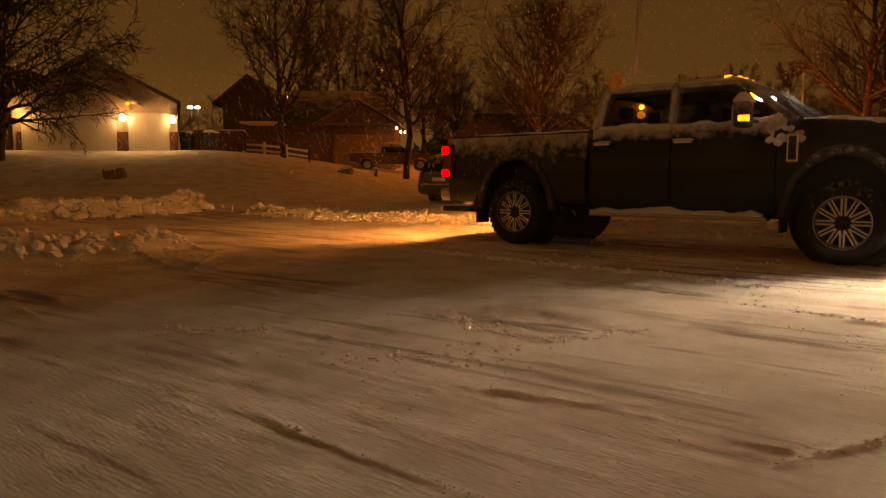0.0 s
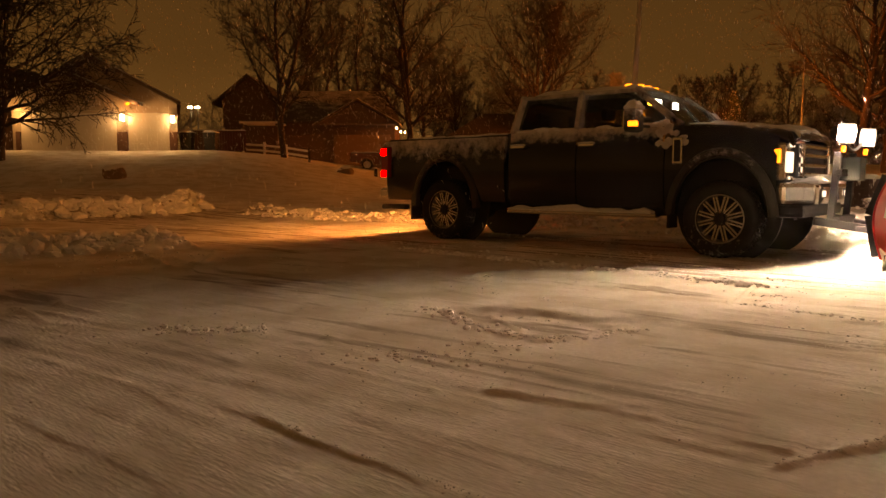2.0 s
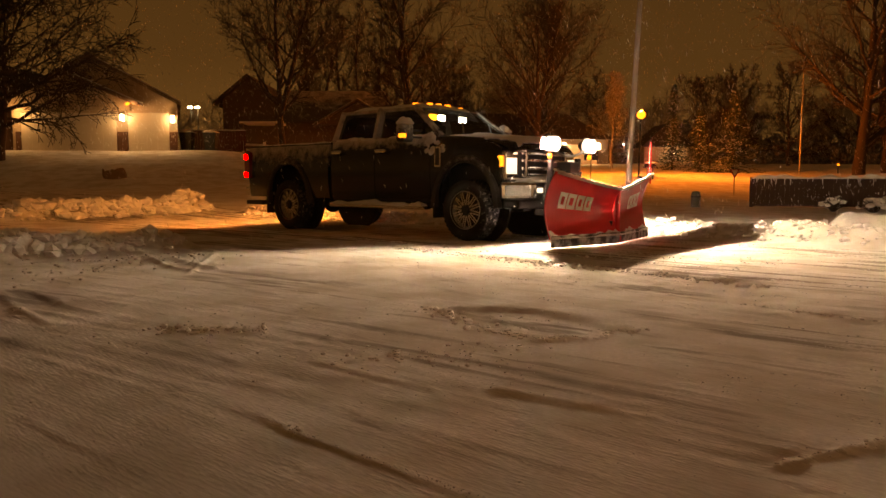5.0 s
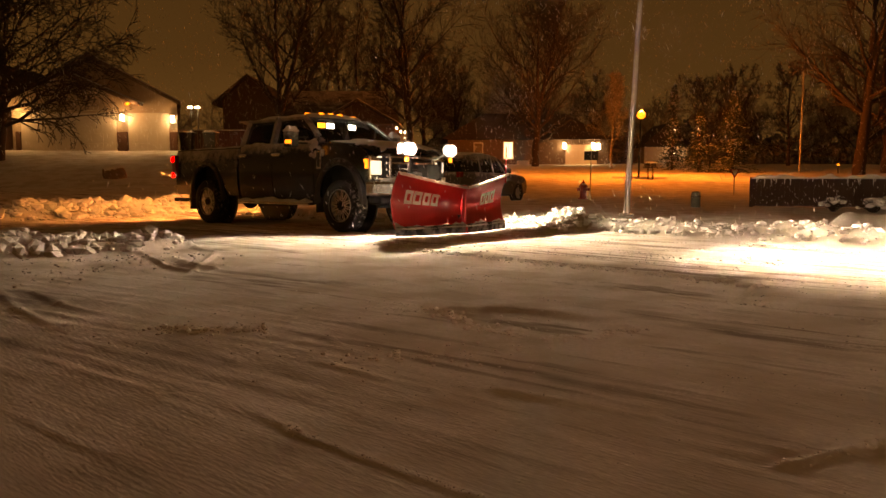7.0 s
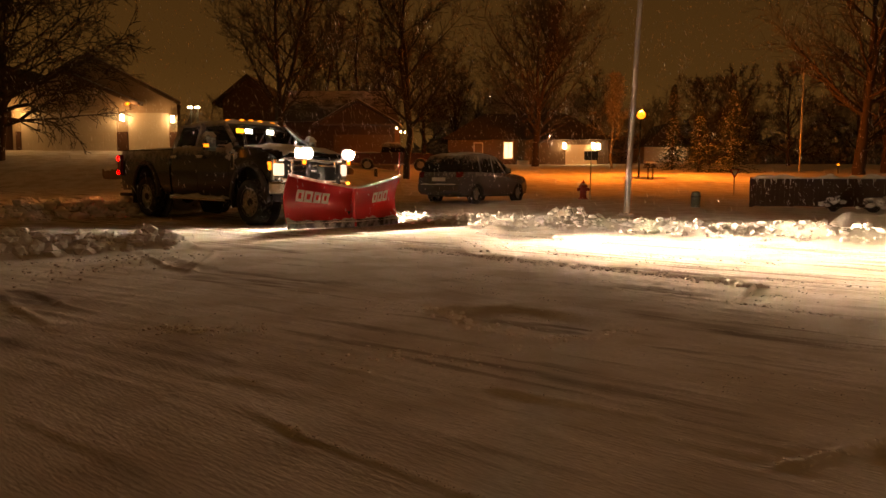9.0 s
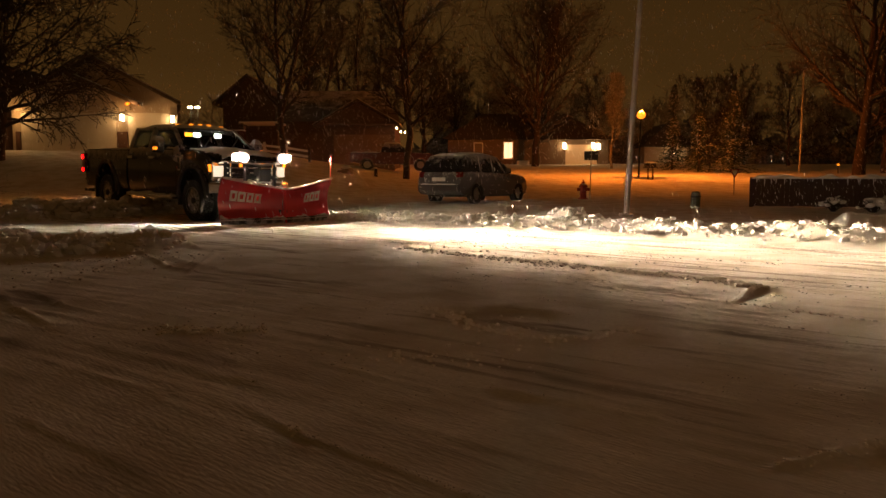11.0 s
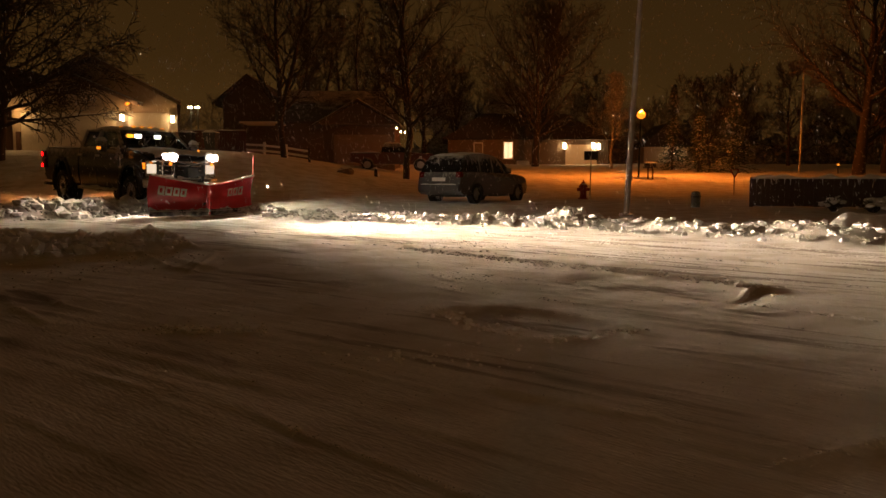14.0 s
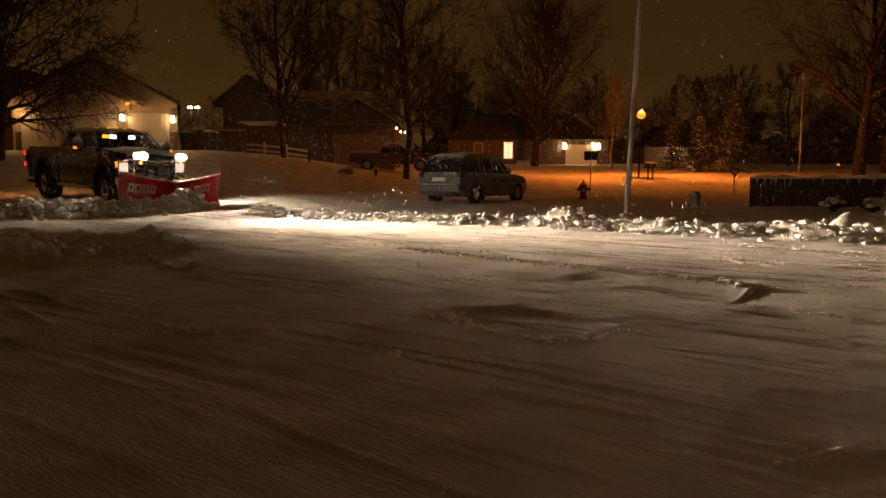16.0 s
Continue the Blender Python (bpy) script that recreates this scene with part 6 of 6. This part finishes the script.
RED_PAINT = frosted("frosted_red_paint", (0.10, 0.02, 0.018), 0.4, 0.4, 2.0, 0.25)
old = thing("parked_pickup", "parked dark red pickup with snow on its roof", "pickup truck", pose(-6.0, 48.4, float(base_height(np.array([-4.0]), np.array([48.0]))[0]) + 0.02, 0, 0, 4))
b = bmesh.new()
prism(b, [(0, 0.55), (0, 1.12), (1.95, 1.12), (1.95, 1.15), (3.85, 1.15), (5.3, 1.05), (5.45, 0.85), (5.45, 0.5), (4.95, 0.45)] + [(4.5 + 0.44 * math.cos(a), 0.38 + 0.44 * math.sin(a)) for a in np.linspace(0.1, math.pi - 0.1, 11)] + [(3.8, 0.42), (1.7, 0.42)] + [(1.1 + 0.44 * math.cos(a), 0.38 + 0.44 * math.sin(a)) for a in np.linspace(0.1, math.pi - 0.1, 11)] + [(0.4, 0.5)], -0.92, 0.92)
part("body", b, RED_PAINT, old)
b = bmesh.new()
prism(b, [(1.98, 1.12), (2.10, 1.66), (2.35, 1.74), (3.15, 1.72), (3.80, 1.14)], -0.80, 0.80)
for v in b.verts:
    v.co.y *= 1 - 0.2 * max(0, v.co.z - 1.12)
part("cab", b, frosted("frosted_old_glass", (0.02, 0.015, 0.015), 0.2, 0.8, 1.9, 0.36, 0.0, 4), old, "cab with frosted windows")
part("roof_snow", snow_slab(2.2, 3.2, -0.66, 0.66, lambda x, y: 1.72, 0.08, 52, 12, 10), SNOW, old)
part("hood_snow", snow_slab(3.9, 5.2, -0.8, 0.8, lambda x, y: 1.13 - 0.07 * (x - 3.9), 0.05, 53, 12, 10), SNOW, old)
part("bed_snow", snow_slab(0.05, 1.9, -0.85, 0.85, lambda x, y: 1.11, 0.08, 54, 14, 10), SNOW, old)
for s in (-1, 1):
    small_wheel(old, 1.1, s * 0.82, 0.37, s)
    small_wheel(old, 4.5, s * 0.82, 0.37, s)

# ---- loose snow: chunks along the windrows and on the drive ----
def chunks(name, label, lines, seed):
    """Lumps of broken snow scattered about lines: (from, to, spread, count, smallest, largest)."""
    r2 = random.Random(seed)
    ico = bmesh.new()
    bmesh.ops.create_icosphere(ico, subdivisions=1, radius=1)
    ico.verts.ensure_lookup_table()
    base = [v.co.copy() for v in ico.verts]
    tris = [[v.index for v in f.verts] for f in ico.faces]
    ico.free()
    pts = []
    for (x0, y0), (x1, y1), sp, n, s0, s1 in lines:
        for i in range(n):
            t = r2.random()
            pts.append((x0 + (x1 - x0) * t + r2.gauss(0, sp), y0 + (y1 - y0) * t + r2.gauss(0, sp), s0 + (s1 - s0) * r2.random() ** 3))
    P = np.array(pts)
    Z = ground_height(P[:, 0], P[:, 1])
    vs, fs = [], []
    for (x, y, s), z in zip(pts, Z):
        i0 = len(vs)
        ph = r2.uniform(0, 6.28)
        c, sn = math.cos(ph), math.sin(ph)
        sx, sy, sz = s * r2.uniform(0.8, 1.3), s * r2.uniform(0.7, 1.1), s * r2.uniform(0.5, 0.9)
        for v in base:
            k = 1 + r2.uniform(-0.25, 0.25)
            a, b2 = v.x * sx * k, v.y * sy * k
            vs.append((x + a * c - b2 * sn, y + a * sn + b2 * c, z + sz * 0.25 + v.z * sz * k))
        fs.extend([[i0 + j for j in t] for t in tris])
    me = bpy.data.meshes.new(name)
    me.from_pydata(vs, [], fs)
    me.materials.append(SNOW)
    tagged(new(name, me), label, "snow chunks", kind="stuff")


chunks("windrow_chunks", "broken lumps of snow along the plowed windrow", [
    ((9.0, 7.1), (2.3, 13.4), 0.20, 1000, 0.012, 0.085), ((2.3, 13.4), (-4.6, 17.9), 0.18, 800, 0.012, 0.08)], 1)
chunks("pile_chunks", "lumps of snow on the piles beside the street", [
    ((-9.9, 15.4), (-6.3, 19.0), 0.30, 900, 0.015, 0.17), ((-6.2, 6.6), (-3.6, 9.6), 0.18, 750, 0.012, 0.12),
    ((-4.4, 7.3), (-2.7, 8.6), 0.26, 160, 0.004, 0.022), ((-4.0, 6.0), (-2.6, 8.3), 0.35, 160, 0.004, 0.022)], 2)
def torn_lines(seed, count, s_range, c_range, length, per_metre, small, large):
    """Short broken lines of crumbs that lie along the way of the blade."""
    r2 = random.Random(seed)
    out_ = []
    for i in range(count):
        a, c = r2.uniform(*s_range), r2.uniform(*c_range)
        ln = r2.uniform(*length)
        b2, c2 = a + ln, c + r2.gauss(0, 0.05) * ln
        out_.append(((a * AX - c * AY, a * AY + c * AX), (b2 * AX - c2 * AY, b2 * AY + c2 * AX), r2.uniform(0.012, 0.04), int(ln * per_metre * r2.uniform(0.5, 1.3)), small, large * r2.uniform(0.5, 1.2)))
    return out_


chunks("torn_crust", "broken crust of snow torn up by the blade", torn_lines(31, 120, (-8, 3.5), (6.0, 10.6), (0.3, 1.8), 38, 0.004, 0.019)
       + torn_lines(32, 70, (-5, 1.5), (3.4, 6.2), (0.2, 1.0), 40, 0.002, 0.011) + torn_lines(33, 40, (-4, 0.5), (2.0, 3.6), (0.1, 0.6), 50, 0.0015, 0.007), 7)
chunks("drive_crumbs", "crumbs of snow left by the blade on the drive", [
    ((-0.53, 9.35), (0.7, 7.9), 0.07, 300, 0.005, 0.028), ((0.7, 7.9), (2.54, 6.07), 0.06, 380, 0.005, 0.028),
    ((2.35, 6.2), (2.6, 6.0), 0.07, 30, 0.01, 0.05),
    ((2.04, 5.2), (3.4, 3.6), 0.03, 160, 0.004, 0.02), ((-0.09, 4.95), (0.45, 3.93), 0.06, 160, 0.004, 0.03),
    ((0.5, 3.9), (1.1, 4.2), 0.05, 90, 0.004, 0.022), ((-1.55, 4.2), (-1.35, 4.15), 0.06, 70, 0.006, 0.035),
    ((-1.18, 4.18), (-1.02, 4.14), 0.04, 45, 0.006, 0.03), ((-1.7, 4.2), (-1.0, 4.15), 0.08, 60, 0.004, 0.015),
    ((-0.49, 2.43), (0.4, 1.66), 0.015, 120, 0.002, 0.006), ((-0.52, 2.45), (-0.48, 2.42), 0.012, 12, 0.004, 0.012),
    ((1.0, 2.16), (1.5, 2.4), 0.02, 60, 0.002, 0.010), ((0.0, 3.5), (0.2, 3.6), 0.25, 120, 0.003, 0.014),
    ((-0.4, 3.6), (0.0, 3.4), 0.10, 60, 0.004, 0.02), ((-3, 3.5), (3, 6.5), 0.9, 420, 0.002, 0.008), ((-3, 7), (3, 8.5), 0.8, 300, 0.003, 0.012),
    ((-2, 2.4), (2, 2.6), 0.4, 350, 0.0015, 0.005)], 3)

# ---- falling snow ----
def flake_cloud(name, seed, count, x0, x1, y0, y1, z0, z1):
    r2 = random.Random(seed)
    vs, fs = [], []
    for i in range(count):
        c = Vector((r2.uniform(x0, x1), r2.uniform(y0, y1), r2.uniform(z0, z1)))
        d = Vector((r2.gauss(0.25, 0.25), r2.gauss(0, 0.25), -1)).normalized() * r2.uniform(0.015, 0.055)
        w = r2.uniform(0.003, 0.006)
        i0 = len(vs)
        vs.extend([c + d, c - d, c + Vector((w, 0, 0)), c + Vector((-w * 0.5, w * 0.87, 0)), c + Vector((-w * 0.5, -w * 0.87, 0))])
        fs.extend([(i0, i0 + 2, i0 + 3), (i0, i0 + 3, i0 + 4), (i0, i0 + 4, i0 + 2), (i0 + 1, i0 + 3, i0 + 2), (i0 + 1, i0 + 4, i0 + 3), (i0 + 1, i0 + 2, i0 + 4)])
    me = bpy.data.meshes.new(name)
    me.from_pydata(vs, [], fs)
    me.materials.append(SNOW)
    return tagged(new(name, me), "streaks of falling snow in the lamp light", "falling snow", kind="stuff")


snowfall = flake_cloud("falling_snow", 5, 55000, -13, 14, 9, 30, 0, 22)


# ---- movement ----
# seconds, place of the rear axle's middle, heading, nose-up, lift
DRIVE = [(0, 1.608, 10.941, -40.3, 0, 0), (0.5, 1.493, 11.034, -40.3, 0, 0), (1, 1.284, 11.202, -40.3, 0, 0), (1.5, 0.995, 11.437, -40.3, 0, 0),
         (2, 0.645, 11.722, -40.3, 0, 0), (2.5, 0.236, 12.059, -40.3, 0, 0), (3, -0.206, 12.426, -40.3, 0, 0), (3.5, -0.669, 12.815, -40.34, 0, 0),
         (4, -1.135, 13.210, -40.38, 0, 0), (6.5, -3.622, 15.391, -40.91, 0.09, 0), (7, -4.147, 15.869, -41.0, 0.06, 0), (7.5, -4.705, 16.381, -41.1, 0.03, 0),
         (8, -5.213, 16.855, -41.2, -0.05, 0), (8.5, -5.710, 17.322, -41.33, -0.4, 0.018), (9, -6.115, 17.708, -41.44, -0.72, 0.032),
         (11.5, -8.123, 19.674, -41.68, -2.1, 0.077), (12, -8.611, 20.166, -41.7, -2.25, 0.1), (12.5, -9.062, 20.625, -41.7, -2.32, 0.127),
         (13, -9.440, 21.015, -41.7, -2.38, 0.149), (13.5, -9.732, 21.319, -41.7, -2.43, 0.167), (14, -10.01, 21.609, -41.7, -2.47, 0.183),
         (14.5, -10.413, 22.034, -41.7, -2.54, 0.207), (15, -10.87, 22.521, -41.7, -2.61, 0.235), (15.5, -11.163, 22.836, -41.7, -2.65, 0.25),
         (16, -11.239, 22.919, -41.7, -2.65, 0.25)]


def truck_pose(x, y, head, nose, lift):
    return pose(x, y, lift - 2.03 * math.sin(radians(nose)), 0, -nose, head)


def glide(t):
    """The row at t seconds, on a smooth curve through the rows of DRIVE."""
    ts = [r[0] for r in DRIVE]
    i = max(0, min(len(ts) - 2, sum(1 for a in ts if a <= t) - 1))
    p0, p1, p2, p3 = (np.array(DRIVE[max(0, min(len(ts) - 1, j))]) for j in (i - 1, i, i + 1, i + 2))
    h = p2[0] - p1[0]
    u = (t - p1[0]) / h
    m1 = (p2 - p0) / (p2[0] - p0[0]) * h
    m2 = (p3 - p1) / (p3[0] - p1[0]) * h
    return (2 * u ** 3 - 3 * u ** 2 + 1) * p1 + (u ** 3 - 2 * u ** 2 + u) * m1 + (-2 * u ** 3 + 3 * u ** 2) * p2 + (u ** 3 - u ** 2) * m2


def motions():
    rows, turn, last, spin = [], [], None, 0.0
    for i in range(65):
        q = glide(i * 0.25)
        if last is not None:
            spin += math.hypot(q[1] - last[1], q[2] - last[2]) / 0.43
        last = q
        rows.append((i * 0.25, truck_pose(*[float(v) for v in q[1:]])))
        turn.append((i * 0.25, -math.degrees(spin)))
    walk(truck, rows)
    for w in wheels:
        x, y, z = w.location
        walk(w, [(t, pose(x, y, z, 0, a, 0)) for t, a in turn])
    walk(snowfall, [(0, pose(0, 0, 0)), (8, pose(1.2, 0.4, -8.5)), (16, pose(2.2, 1.0, -17.5))])


motions()
